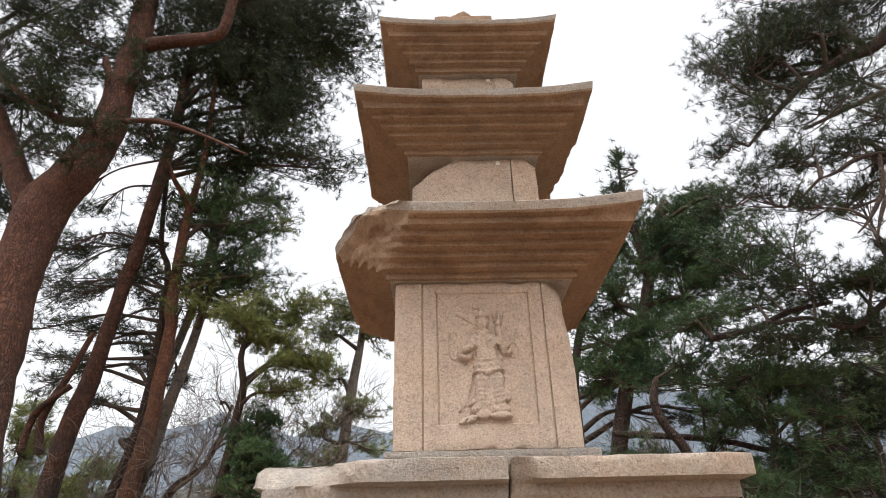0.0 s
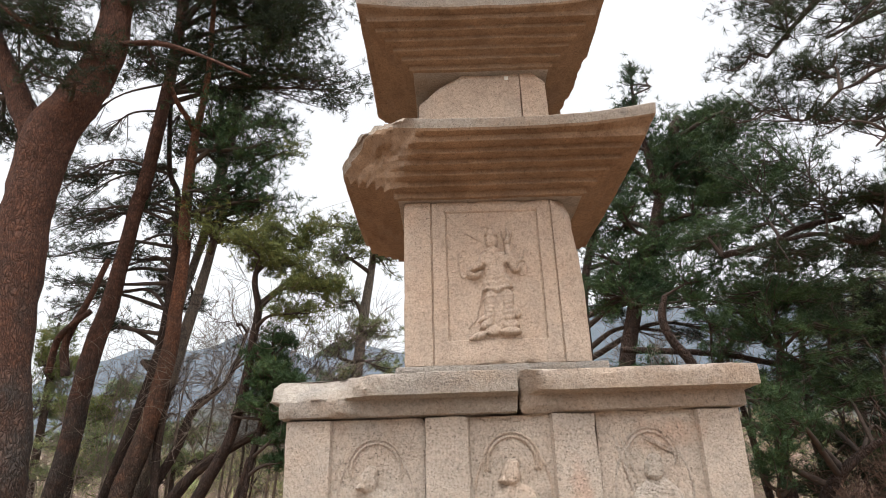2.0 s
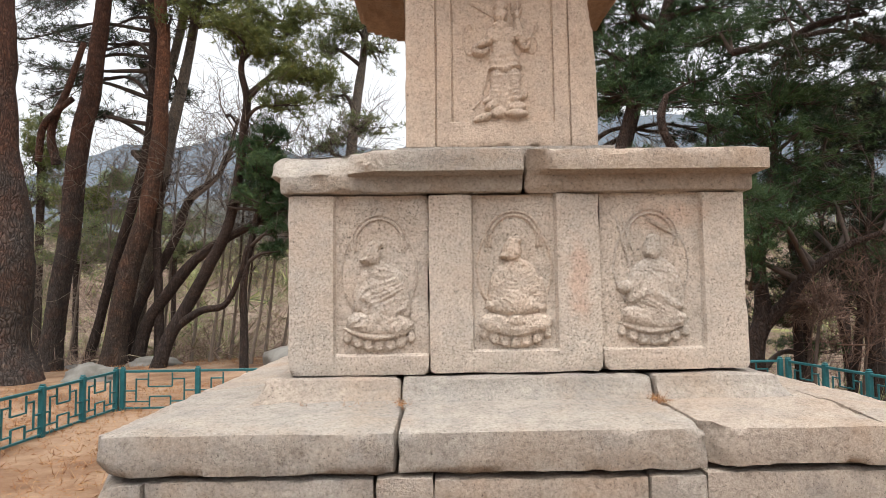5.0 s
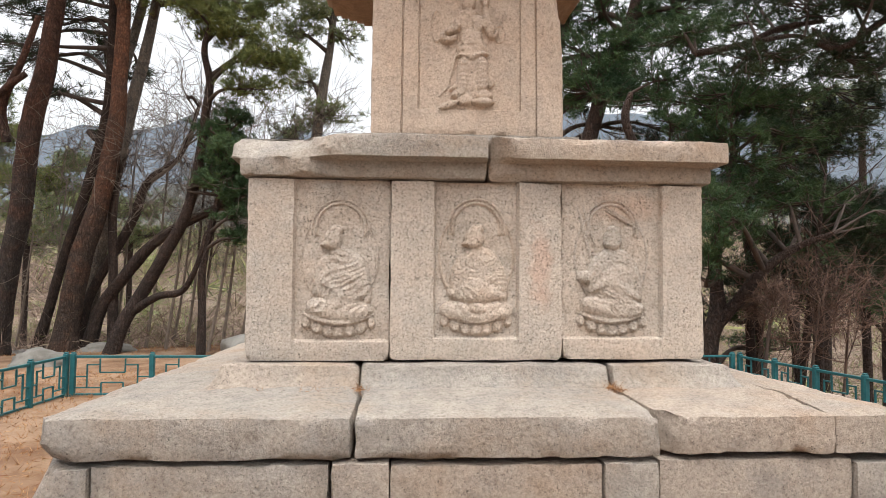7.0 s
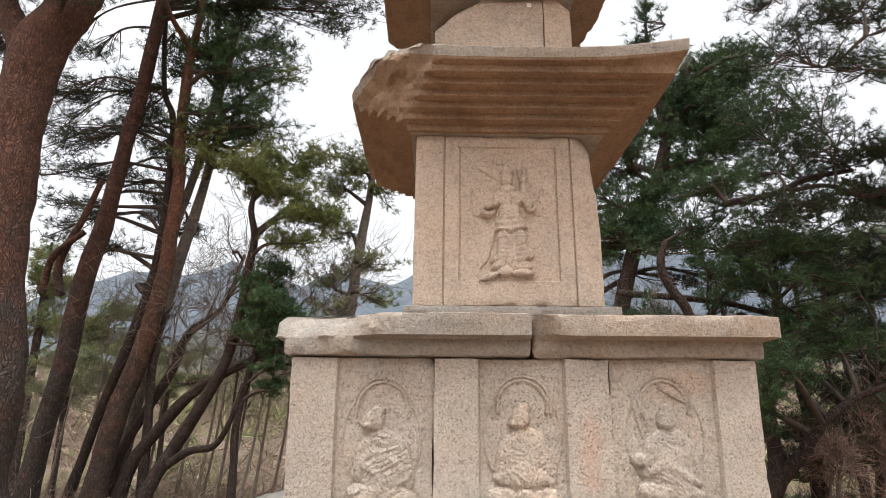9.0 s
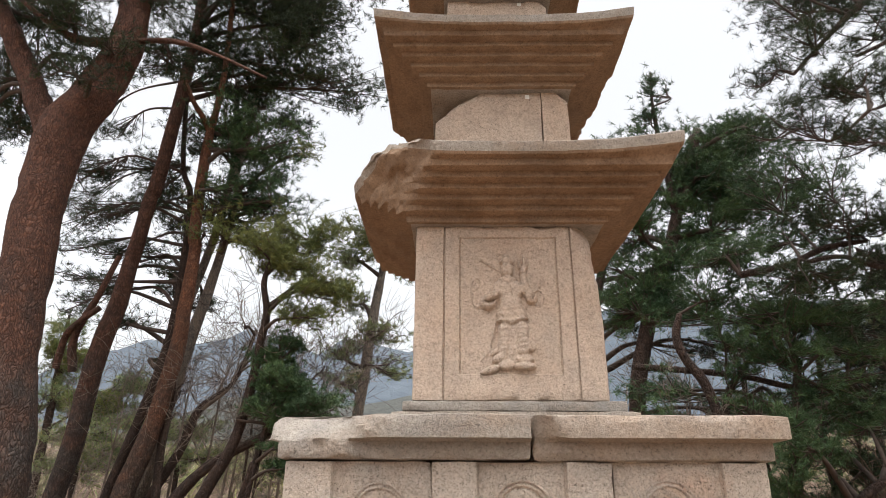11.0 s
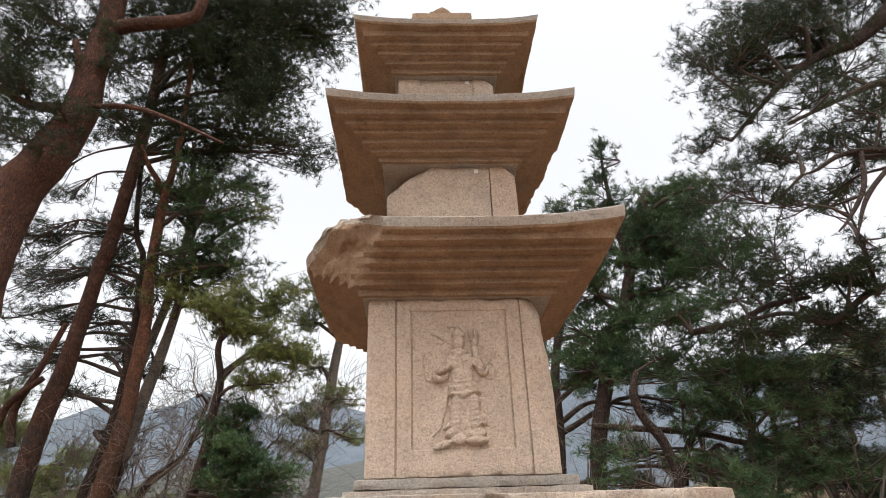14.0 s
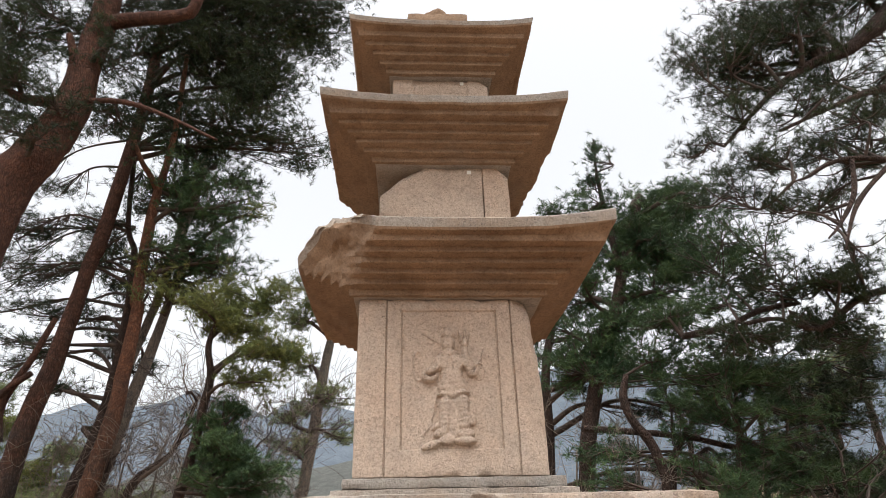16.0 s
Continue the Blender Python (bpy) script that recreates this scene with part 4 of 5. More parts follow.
R_C = [(-6.67, 8.6, 0.05, 0.1), (-6.45, 8.6, 0.91, 0.08), (-6.25, 8.6, 1.74, 0.08), (-5.8, 8.6, 3.37, 0.09), (-5.6, 8.6, 4.49, 0.08), (-5.57, 8.6, 6.02, 0.07), (-5.64, 8.6, 7.37, 0.06), (-5.9, 8.6, 8.09, 0.05), (-6.1, 8.6, 10.2, 0.05), (-6.19, 8.6, 12.28, 0.04)]
R_D = [(-5.9, 8.0, 0.04, 0.24), (-5.86, 8.0, 0.54, 0.19), (-5.67, 8.0, 1.71, 0.18), (-5.39, 8.0, 2.7, 0.16), (-5.19, 8.0, 3.92, 0.14), (-5.14, 8.0, 5.05, 0.12), (-5.12, 8.0, 6.04, 0.11), (-5.18, 8.0, 6.22, 0.11), (-5.2, 8.0, 7.76, 0.1), (-5.18, 8.0, 8.53, 0.08), (-5.11, 8.0, 9.07, 0.07), (-5.07, 8.0, 10.2, 0.06), (-5.13, 8.0, 12.06, 0.05)]
R_D2 = [(-5.18, 8.0, 8.51, 0.07), (-5.32, 7.9, 8.77, 0.06), (-5.48, 7.7, 9.02, 0.05), (-5.69, 7.6, 9.5, 0.04)]
R_E = [(-5.99, 8.7, -0.03, 0.16), (-5.67, 8.7, 2.15, 0.13), (-5.29, 8.7, 4.18, 0.12), (-4.95, 8.7, 5.79, 0.09), (-4.71, 8.7, 7.4, 0.08), (-4.81, 8.7, 7.86, 0.08), (-4.62, 8.7, 9.22, 0.07), (-4.58, 8.7, 11.02, 0.05)]
R_E2 = [(-5.83, 9.0, 3.04, 0.09), (-5.49, 9.0, 5.26, 0.08), (-5.23, 9.0, 6.4, 0.08), (-5.05, 9.0, 7.55, 0.08), (-4.99, 9.0, 8.56, 0.08), (-5.17, 9.0, 10.47, 0.05)]
R_F = [(-5.01, 7.6, 0.09, 0.13), (-4.77, 7.6, 0.65, 0.11), (-4.45, 7.6, 1.21, 0.1), (-4.1, 7.5, 1.81, 0.1), (-3.77, 7.4, 2.42, 0.09), (-3.56, 7.3, 3.25, 0.08), (-3.45, 7.2, 3.99, 0.07), (-3.37, 7.1, 4.49, 0.06), (-3.44, 7.0, 4.98, 0.05), (-3.31, 7.0, 5.55, 0.03)]
R_F2 = [(-4.63, 7.6, 0.83, 0.08), (-4.18, 7.4, 1.07, 0.06), (-3.74, 7.2, 1.16, 0.05), (-3.46, 7.0, 1.56, 0.04), (-3.3, 6.9, 2.09, 0.03)]
R_F3 = [(-3.56, 7.2, 4.11, 0.02), (-3.63, 7.1, 4.22, 0.02), (-3.7, 7.05, 4.21, 0.04)]
R_G = [(-5.66, 8.2, 0.03, 0.13), (-5.42, 8.2, 0.81, 0.11), (-4.99, 8.1, 1.4, 0.1), (-4.51, 8.0, 1.94, 0.09), (-4.03, 7.9, 2.25, 0.08), (-3.39, 7.8, 2.56, 0.07), (-2.9, 7.7, 2.87, 0.05)]
R_G2 = [(-5.2, 8.2, 0.02, 0.08), (-5.22, 8.2, 1.31, 0.08), (-5.27, 8.2, 2.42, 0.07), (-5.19, 8.2, 3.34, 0.05)]
R_G3 = [(-5.74, 8.4, 0.91, 0.08), (-5.03, 8.4, 2.33, 0.08), (-4.78, 8.4, 3.05, 0.07), (-4.21, 8.4, 3.56, 0.04), (-3.91, 8.4, 4.51, 0.03)]
R_I = [(-2.56, 12.0, 2.89, 0.13), (-2.37, 12.0, 4.22, 0.13), (-2.2, 12.0, 5.8, 0.12), (-2.03, 12.0, 6.94, 0.09), (-1.93, 12.0, 8.15, 0.08), (-1.81, 12.0, 9.28, 0.05)]
R_J = [(3.97, 5.6, 0.12, 0.16), (4.03, 5.6, 0.57, 0.14), (4.15, 5.6, 0.88, 0.13), (4.15, 5.6, 1.33, 0.09), (4.15, 5.6, 1.87, 0.08), (4.31, 5.6, 2.57, 0.07), (4.43, 5.6, 3.2, 0.05)]
R_J2 = [(4.16, 5.6, 0.8, 0.1), (4.37, 5.4, 1.12, 0.08), (4.54, 5.2, 1.46, 0.08), (4.93, 5.0, 1.82, 0.05), (5.33, 4.8, 2.01, 0.03)]
R_K = [(2.89, 7.0, 3.12, 0.17), (2.59, 7.0, 2.92, 0.13), (2.75, 7.0, 3.7, 0.13), (3.06, 7.0, 4.72, 0.12), (3.43, 7.0, 5.62, 0.11), (3.7, 7.0, 6.48, 0.09), (4.2, 7.0, 7.88, 0.08)]
R_K2 = [(2.21, 8.0, 2.7, 0.09), (2.27, 8.0, 3.62, 0.09), (2.32, 8.0, 4.83, 0.08), (2.71, 8.0, 6.37, 0.07)]
R_L = [(3.34, 5.8, 2.23, 0.07), (3.35, 5.8, 2.67, 0.07), (3.23, 5.8, 3.12, 0.07), (3.01, 5.8, 3.44, 0.06), (2.92, 5.8, 3.77, 0.06), (3.01, 5.8, 4.1, 0.04)]
R_L2 = [(2.49, 6.5, 3.47, 0.05), (3.16, 6.2, 3.36, 0.05), (3.9, 6.0, 3.23, 0.04), (4.51, 5.8, 3.05, 0.04), (5.07, 5.6, 3.11, 0.03)]
R_L3 = [(3.51, 6.0, 2.54, 0.05), (3.62, 6.0, 2.99, 0.05), (3.88, 6.0, 3.34, 0.04), (4.37, 6.0, 3.86, 0.03)]
R_M = [(5.85, 7.5, -0.33, 0.07), (5.81, 7.5, 0.76, 0.06), (5.69, 7.5, 1.69, 0.06), (5.63, 7.5, 2.44, 0.05), (5.79, 7.5, 3.3, 0.04), (5.83, 7.5, 3.99, 0.04), (6.08, 7.5, 4.58, 0.03)]
R_N1 = [(7.38, 3.2, 9.3, 0.18), (6.15, 3.2, 8.15, 0.1), (5.39, 3.2, 7.75, 0.07), (4.82, 3.2, 7.37, 0.05), (4.3, 3.2, 6.86, 0.03), (3.81, 3.2, 6.34, 0.02)]
R_N2 = [(6.48, 3.0, 7.22, 0.08), (5.83, 3.0, 7.09, 0.05), (5.14, 3.0, 6.78, 0.03), (4.46, 3.0, 6.44, 0.02)]
R_N3 = [(5.84, 2.8, 5.86, 0.05), (5.17, 2.8, 5.91, 0.03), (4.8, 2.8, 5.83, 0.03), (4.48, 2.8, 5.64, 0.02), (4.29, 2.8, 5.57, 0.01)]
R_N4 = [(5.09, 2.8, 5.89, 0.03), (4.89, 2.7, 5.35, 0.03), (4.6, 2.7, 4.95, 0.02), (4.35, 2.6, 4.73, 0.01)]
R_N5 = [(5.76, 2.8, 6.02, 0.03), (4.93, 2.7, 5.27, 0.03), (4.49, 2.6, 4.59, 0.01)]
R_Q = [(7.24, 4.5, 5.05, 0.08), (6.05, 4.5, 4.83, 0.05), (5.21, 4.4, 4.33, 0.04), (4.65, 4.4, 4.46, 0.03), (4.18, 4.4, 4.39, 0.03)]
R_Q2 = [(3.69, 5.2, 4.49, 0.05), (4.27, 5.0, 4.57, 0.04), (4.69, 4.8, 4.73, 0.04), (5.21, 4.7, 4.8, 0.03)]
R_A_crown = [(-7.03, 5.6, 10.45, 0.91, 0.51), (-7.2, 5.6, 9.54, 0.69, 0.49), (-6.85, 5.6, 10.99, 0.83, 0.41), (-7.53, 5.6, 11.71, 1.27, 0.53), (-8.02, 5.6, 10.46, 0.91, 0.81), (-6.82, 5.6, 8.34, 0.47, 0.33)]
R_A_hi_crown = [(-6.02, 5.6, 12.61, 1.32, 0.55), (-4.59, 5.6, 12.45, 1.21, 0.55), (-3.58, 5.6, 12.13, 0.87, 0.44), (-7.17, 5.6, 12.93, 1.22, 0.55)]
R_B_crown = [(-4.14, 8.4, 11.91, 1.56, 1.04), (-5.56, 8.4, 12.95, 1.33, 0.8), (-3.74, 8.4, 10.32, 1.36, 0.74), (-4.81, 8.4, 10.04, 1.1, 0.61), (-3.33, 8.4, 13.1, 1.48, 0.67), (-2.41, 8.4, 13.63, 0.89, 0.55), (-3.26, 8.4, 11.25, 0.77, 0.89), (-6.56, 8.4, 12.61, 0.79, 0.66), (-2.62, 8.4, 10.08, 0.49, 0.43), (-6.48, 8.4, 10.59, 0.74, 0.43), (-4.74, 8.4, 13.84, 2.05, 0.55), (-4.6, 8.4, 15.17, 2.83, 0.71), (-2.6, 8.4, 14.77, 1.27, 0.56)]
R_D_crown = [(-4.14, 8.0, 8.25, 0.79, 0.56), (-3.59, 8.0, 8.44, 0.57, 0.46), (-4.47, 8.0, 7.38, 0.77, 0.55), (-3.47, 8.0, 7.11, 0.6, 0.33), (-4.9, 8.0, 8.93, 0.69, 0.46), (-4.55, 8.0, 6.32, 0.63, 0.37), (-3.17, 8.0, 8.04, 0.39, 0.2), (-3.63, 8.0, 6.52, 0.43, 0.27), (-5.07, 8.0, 7.03, 0.43, 0.32)]
R_C_crown = [(-8.28, 9.0, 8.08, 0.71, 0.48), (-8.38, 9.0, 7.05, 0.52, 0.46), (-6.84, 9.0, 7.27, 0.64, 0.29), (-6.42, 9.0, 6.21, 0.62, 0.25), (-6.6, 9.0, 4.91, 0.54, 0.17), (-5.55, 9.0, 4.04, 0.47, 0.17), (-7.32, 9.0, 6.3, 0.51, 0.2), (-7.97, 9.0, 5.79, 0.44, 0.2), (-5.79, 9.0, 5.79, 0.44, 0.2), (-6.92, 9.0, 8.32, 0.48, 0.26)]
R_F_crown = [(-3.08, 7.0, 5.47, 0.76, 0.3), (-2.47, 7.0, 4.96, 0.58, 0.28), (-3.62, 7.0, 5.69, 0.38, 0.23), (-2.77, 7.0, 5.82, 0.53, 0.21), (-2.05, 7.0, 4.81, 0.33, 0.2), (-2.71, 7.0, 4.45, 0.5, 0.26)]
R_F_low_crown = [(-3.12, 7.2, 3.6, 0.3, 0.22), (-3.13, 7.2, 3.04, 0.34, 0.24), (-3.0, 7.2, 2.49, 0.28, 0.22), (-2.9, 7.2, 2.04, 0.2, 0.14), (-2.79, 7.2, 2.87, 0.3, 0.22), (-3.03, 7.2, 3.46, 0.54, 0.4), (-2.58, 7.2, 2.9, 0.57, 0.35), (-3.33, 7.2, 3.87, 0.36, 0.22), (-2.99, 7.2, 4.04, 0.27, 0.18)]
R_I_crown = [(-2.38, 12.0, 7.85, 0.86, 0.36), (-2.84, 12.0, 7.18, 0.77, 0.31), (-1.97, 12.0, 8.63, 0.51, 0.26), (-1.58, 12.0, 7.22, 0.56, 0.42), (-2.72, 12.0, 6.1, 0.61, 0.25), (-2.01, 12.0, 5.39, 0.81, 0.24), (-1.73, 12.0, 4.46, 0.52, 0.29), (-2.93, 12.0, 5.01, 0.73, 0.24), (-2.88, 12.0, 4.24, 0.65, 0.21), (-3.25, 12.0, 8.18, 0.43, 0.26)]
R_O_crown = [(-11.45, 15.0, 5.44, 0.93, 0.54), (-10.09, 15.0, 4.07, 1.05, 0.45), (-11.53, 15.0, 6.38, 0.63, 0.32), (-9.01, 15.0, 4.61, 0.76, 0.3), (-11.49, 15.0, 4.4, 0.75, 0.6), (-9.41, 15.0, 3.62, 0.89, 0.3)]
R_K_crown = [(3.89, 7.0, 6.7, 0.76, 0.51), (4.61, 7.0, 7.2, 0.83, 0.44), (4.18, 7.0, 6.02, 0.8, 0.45), (2.86, 7.0, 4.92, 0.62, 0.38), (3.36, 7.0, 5.31, 0.63, 0.35), (3.42, 7.0, 7.71, 0.63, 0.21), (3.45, 7.0, 8.72, 0.24, 0.2), (3.48, 7.0, 9.02, 0.15, 0.16), (3.42, 7.0, 8.3, 0.36, 0.2), (5.25, 7.0, 7.74, 0.85, 0.38), (2.38, 7.0, 4.54, 0.47, 0.39), (3.54, 7.0, 4.65, 0.61, 0.4), (2.44, 7.0, 7.55, 0.42, 0.15), (2.38, 7.0, 5.33, 0.39, 0.27)]
R_L_crown = [(3.97, 5.8, 4.77, 0.73, 0.34), (3.61, 5.8, 3.83, 0.49, 0.26), (4.18, 5.8, 4.15, 0.5, 0.28), (4.68, 5.8, 5.99, 0.72, 0.45), (5.18, 5.8, 6.54, 0.69, 0.39), (4.71, 5.8, 5.31, 0.7, 0.32), (4.67, 5.8, 4.05, 0.66, 0.25), (3.56, 5.8, 4.43, 0.5, 0.3), (5.51, 5.8, 5.97, 0.54, 0.27), (3.76, 5.8, 3.34, 0.4, 0.19)]
R_Q_crown = [(4.88, 4.5, 5.11, 0.69, 0.17), (5.49, 4.5, 5.05, 0.61, 0.15), (4.36, 4.5, 4.31, 0.66, 0.18), (5.07, 4.5, 4.41, 0.45, 0.12), (5.89, 4.5, 4.83, 0.46, 0.15), (4.01, 4.5, 4.09, 0.44, 0.16), (6.03, 4.5, 5.25, 0.39, 0.14)]
R_M_crown = [(6.8, 7.5, 3.58, 0.81, 0.27), (6.82, 7.5, 3.03, 0.79, 0.24), (5.73, 7.5, 3.25, 0.7, 0.26), (6.15, 7.5, 4.08, 0.68, 0.25), (7.44, 7.5, 3.75, 0.58, 0.23), (6.66, 7.5, 4.46, 0.59, 0.24)]
R_S_crown = [(9.43, 11.0, 5.55, 0.72, 0.39), (8.69, 11.0, 4.84, 0.77, 0.28), (10.38, 11.0, 6.0, 0.53, 0.29), (8.35, 11.0, 5.51, 0.52, 0.26), (9.86, 11.0, 5.2, 0.65, 0.28)]
R_J_crown = [(4.35, 5.4, 3.55, 0.61, 0.28), (4.76, 5.4, 3.0, 0.69, 0.24), (5.26, 5.4, 3.53, 0.54, 0.23), (4.23, 5.4, 4.11, 0.54, 0.28), (5.03, 5.4, 2.53, 0.61, 0.17), (4.16, 5.4, 2.43, 0.38, 0.38), (4.75, 5.4, 3.94, 0.62, 0.23)]
R_N_crown = [(4.2, 3.2, 8.02, 0.81, 0.35), (5.04, 3.2, 8.22, 0.82, 0.35), (5.66, 3.2, 7.6, 0.65, 0.46), (3.61, 3.2, 7.82, 0.38, 0.31), (4.08, 3.2, 6.86, 0.47, 0.28), (4.85, 3.2, 6.94, 0.55, 0.33), (3.56, 3.2, 6.34, 0.46, 0.16), (4.11, 3.2, 6.08, 0.56, 0.21), (4.9, 3.2, 6.32, 0.43, 0.21), (3.66, 3.2, 5.68, 0.58, 0.14), (4.2, 3.2, 5.47, 0.41, 0.14), (5.45, 3.2, 6.22, 0.35, 0.32), (5.15, 3.2, 4.88, 0.3, 0.26), (5.37, 3.2, 9.43, 1.33, 0.41)]
R_N_crown += [(6.53, 3.2, 9.31, 1.16, 0.5)]
R_Kx_crown = [(5.38, 7.87, 6.91, 0.81, 0.52), (3.03, 7.9, 6.1, 0.64, 0.36), (4.32, 7.09, 7.42, 0.78, 0.39), (3.26, 6.6, 4.52, 0.43, 0.2), (3.7, 7.25, 5.72, 0.63, 0.4), (2.98, 7.42, 4.86, 0.55, 0.27), (3.95, 7.59, 7.38, 0.75, 0.42), (2.73, 6.51, 6.03, 0.48, 0.22), (2.7, 6.89, 4.61, 0.66, 0.41), (4.62, 7.17, 7.81, 0.66, 0.41), (4.51, 6.83, 6.76, 0.73, 0.34), (5.32, 7.92, 6.71, 0.65, 0.33), (5.03, 7.65, 6.72, 0.62, 0.28), (2.93, 7.85, 6.87, 0.75, 0.46)]
R_Lx_crown = [(4.78, 6.17, 4.07, 0.46, 0.14), (4.54, 6.16, 4.7, 0.42, 0.16), (4.67, 5.67, 4.19, 0.6, 0.19), (3.63, 5.54, 4.86, 0.56, 0.23), (5.25, 6.12, 4.7, 0.47, 0.2), (5.47, 5.58, 4.22, 0.51, 0.16), (5.38, 6.01, 5.19, 0.42, 0.2), (4.2, 5.74, 3.87, 0.57, 0.19)]
R_Mx_crown = [(8.08, 8.2, 4.33, 0.68, 0.25), (5.83, 7.55, 3.08, 0.65, 0.25), (7.26, 8.29, 3.98, 0.89, 0.25), (7.49, 7.77, 2.81, 0.79, 0.26), (6.96, 6.67, 4.9, 0.78, 0.33), (7.43, 6.96, 4.42, 0.73, 0.33), (6.46, 7.91, 2.86, 0.53, 0.25), (7.23, 7.27, 4.04, 0.62, 0.26), (7.65, 8.07, 3.02, 0.71, 0.24)]
R_Qx_crown = [(5.9, 4.92, 4.47, 0.44, 0.13), (5.4, 4.5, 4.97, 0.63, 0.16), (5.49, 4.74, 4.45, 0.58, 0.2), (5.64, 4.36, 4.04, 0.47, 0.14)]
R_Jx_crown = [(2.62, 5.95, 2.73, 0.41, 0.14), (2.9, 6.45, 4.21, 0.36, 0.16), (2.78, 6.66, 3.19, 0.46, 0.16), (2.67, 6.15, 3.17, 0.49, 0.24), (3.96, 6.55, 2.82, 0.42, 0.19), (2.94, 6.68, 2.7, 0.49, 0.2), (3.62, 5.55, 2.81, 0.31, 0.16), (4.22, 5.71, 3.54, 0.48, 0.23)]
R_Jy_crown = [(8.56, 8.82, 2.5, 0.63, 0.23), (7.75, 6.76, 2.48, 0.45, 0.14), (6.93, 6.96, 2.65, 0.62, 0.25), (7.65, 6.99, 2.51, 0.5, 0.23), (4.78, 6.51, 2.65, 0.51, 0.22), (6.22, 7.93, 0.3, 0.66, 0.23), (6.07, 6.11, 1.81, 0.47, 0.21), (6.87, 8.19, 1.98, 0.71, 0.28), (4.93, 7.0, 2.9, 0.54, 0.16), (7.54, 7.21, 1.08, 0.66, 0.3), (7.36, 8.7, 3.04, 0.71, 0.32), (8.57, 7.7, 1.1, 0.71, 0.31)]
R_Ay_crown = [(-9.94, 8.48, 9.73, 0.83, 0.47), (-9.75, 8.89, 10.8, 0.71, 0.37), (-9.02, 7.1, 8.92, 0.71, 0.41), (-10.62, 7.81, 10.45, 0.79, 0.44), (-9.58, 7.59, 8.09, 0.68, 0.3), (-10.48, 7.58, 10.51, 0.8, 0.46), (-9.04, 8.23, 8.66, 0.74, 0.23), (-10.06, 7.39, 9.99, 0.61, 0.33), (-9.94, 8.33, 11.76, 0.61, 0.29), (-9.01, 6.84, 10.33, 0.61, 0.31), (-8.82, 6.74, 8.34, 0.53, 0.24), (-9.69, 8.8, 9.07, 0.85, 0.31)]
R_Jz_crown = [(3.85, 4.55, 2.21, 0.24, 0.15), (3.77, 4.8, 1.87, 0.35, 0.22), (3.69, 4.7, 2.06, 0.31, 0.24), (4.21, 4.95, 2.5, 0.28, 0.25), (4.19, 4.93, 2.15, 0.27, 0.24), (3.77, 4.94, 1.67, 0.3, 0.23), (3.7, 4.74, 2.5, 0.29, 0.24)]
R_Nx_crown = [(5.0, 4.01, 9.2, 0.73, 0.22), (5.53, 3.19, 6.13, 0.43, 0.21), (5.26, 3.82, 6.59, 0.45, 0.16), (5.27, 2.84, 6.54, 0.5, 0.23), (5.2, 4.09, 8.27, 0.48, 0.18), (6.42, 3.08, 8.28, 0.64, 0.28), (4.88, 3.34, 5.57, 0.4, 0.13), (3.93, 2.86, 6.03, 0.34, 0.17), (4.45, 3.87, 7.9, 0.59, 0.32), (5.25, 3.92, 5.93, 0.44, 0.17), (4.74, 3.95, 8.38, 0.69, 0.36), (6.21, 4.09, 8.91, 0.47, 0.18), (5.39, 3.62, 8.91, 0.57, 0.2), (6.48, 3.91, 7.6, 0.58, 0.21)]
R_Nx_crown += [(4.64, 3.52, 7.97, 0.54, 0.24), (6.07, 3.44, 7.23, 0.4, 0.18), (5.55, 4.05, 6.21, 0.53, 0.17), (6.29, 3.44, 7.54, 0.43, 0.13), (5.66, 3.31, 8.0, 0.4, 0.14), (6.17, 3.62, 6.88, 0.63, 0.3)]
R_Bx_crown = [(-3.11, 8.38, 11.58, 0.95, 0.49), (-5.87, 8.36, 11.16, 0.82, 0.44), (-2.35, 8.59, 9.98, 0.84, 0.39), (-5.24, 8.34, 10.73, 0.67, 0.27), (-2.39, 8.75, 13.74, 1.19, 0.73), (-5.59, 9.12, 10.93, 0.73, 0.39), (-4.66, 8.02, 12.28, 1.01, 0.39), (-4.07, 8.12, 11.98, 0.92, 0.34)]
R_Cx_crown = [(-6.34, 9.79, 5.96, 0.5, 0.19), (-5.86, 10.42, 5.64, 0.38, 0.1), (-6.19, 10.5, 6.88, 0.38, 0.13), (-8.6, 10.09, 5.43, 0.55, 0.2), (-6.31, 9.35, 7.11, 0.38, 0.12), (-9.7, 10.94, 10.44, 0.57, 0.25), (-6.95, 10.59, 8.51, 0.71, 0.24), (-7.09, 9.4, 7.52, 0.39, 0.16), (-9.46, 10.99, 8.25, 0.54, 0.24), (-8.13, 10.25, 6.01, 0.42, 0.12), (-8.37, 9.05, 8.24, 0.6, 0.25), (-7.57, 10.48, 8.27, 0.56, 0.26), (-7.09, 9.14, 4.81, 0.35, 0.14), (-7.09, 8.88, 5.44, 0.53, 0.24)]
R_Cx_crown += [(-6.61, 8.81, 8.17, 0.63, 0.25), (-6.21, 9.86, 6.98, 0.61, 0.24), (-6.08, 9.55, 5.51, 0.41, 0.11), (-8.22, 9.69, 7.34, 0.66, 0.25), (-6.12, 9.1, 9.29, 0.59, 0.17), (-8.39, 9.59, 6.62, 0.47, 0.19), (-6.03, 8.89, 7.41, 0.37, 0.14), (-8.45, 10.26, 9.76, 0.58, 0.24), (-5.24, 9.12, 5.18, 0.35, 0.13), (-8.03, 10.35, 6.72, 0.41, 0.17)]
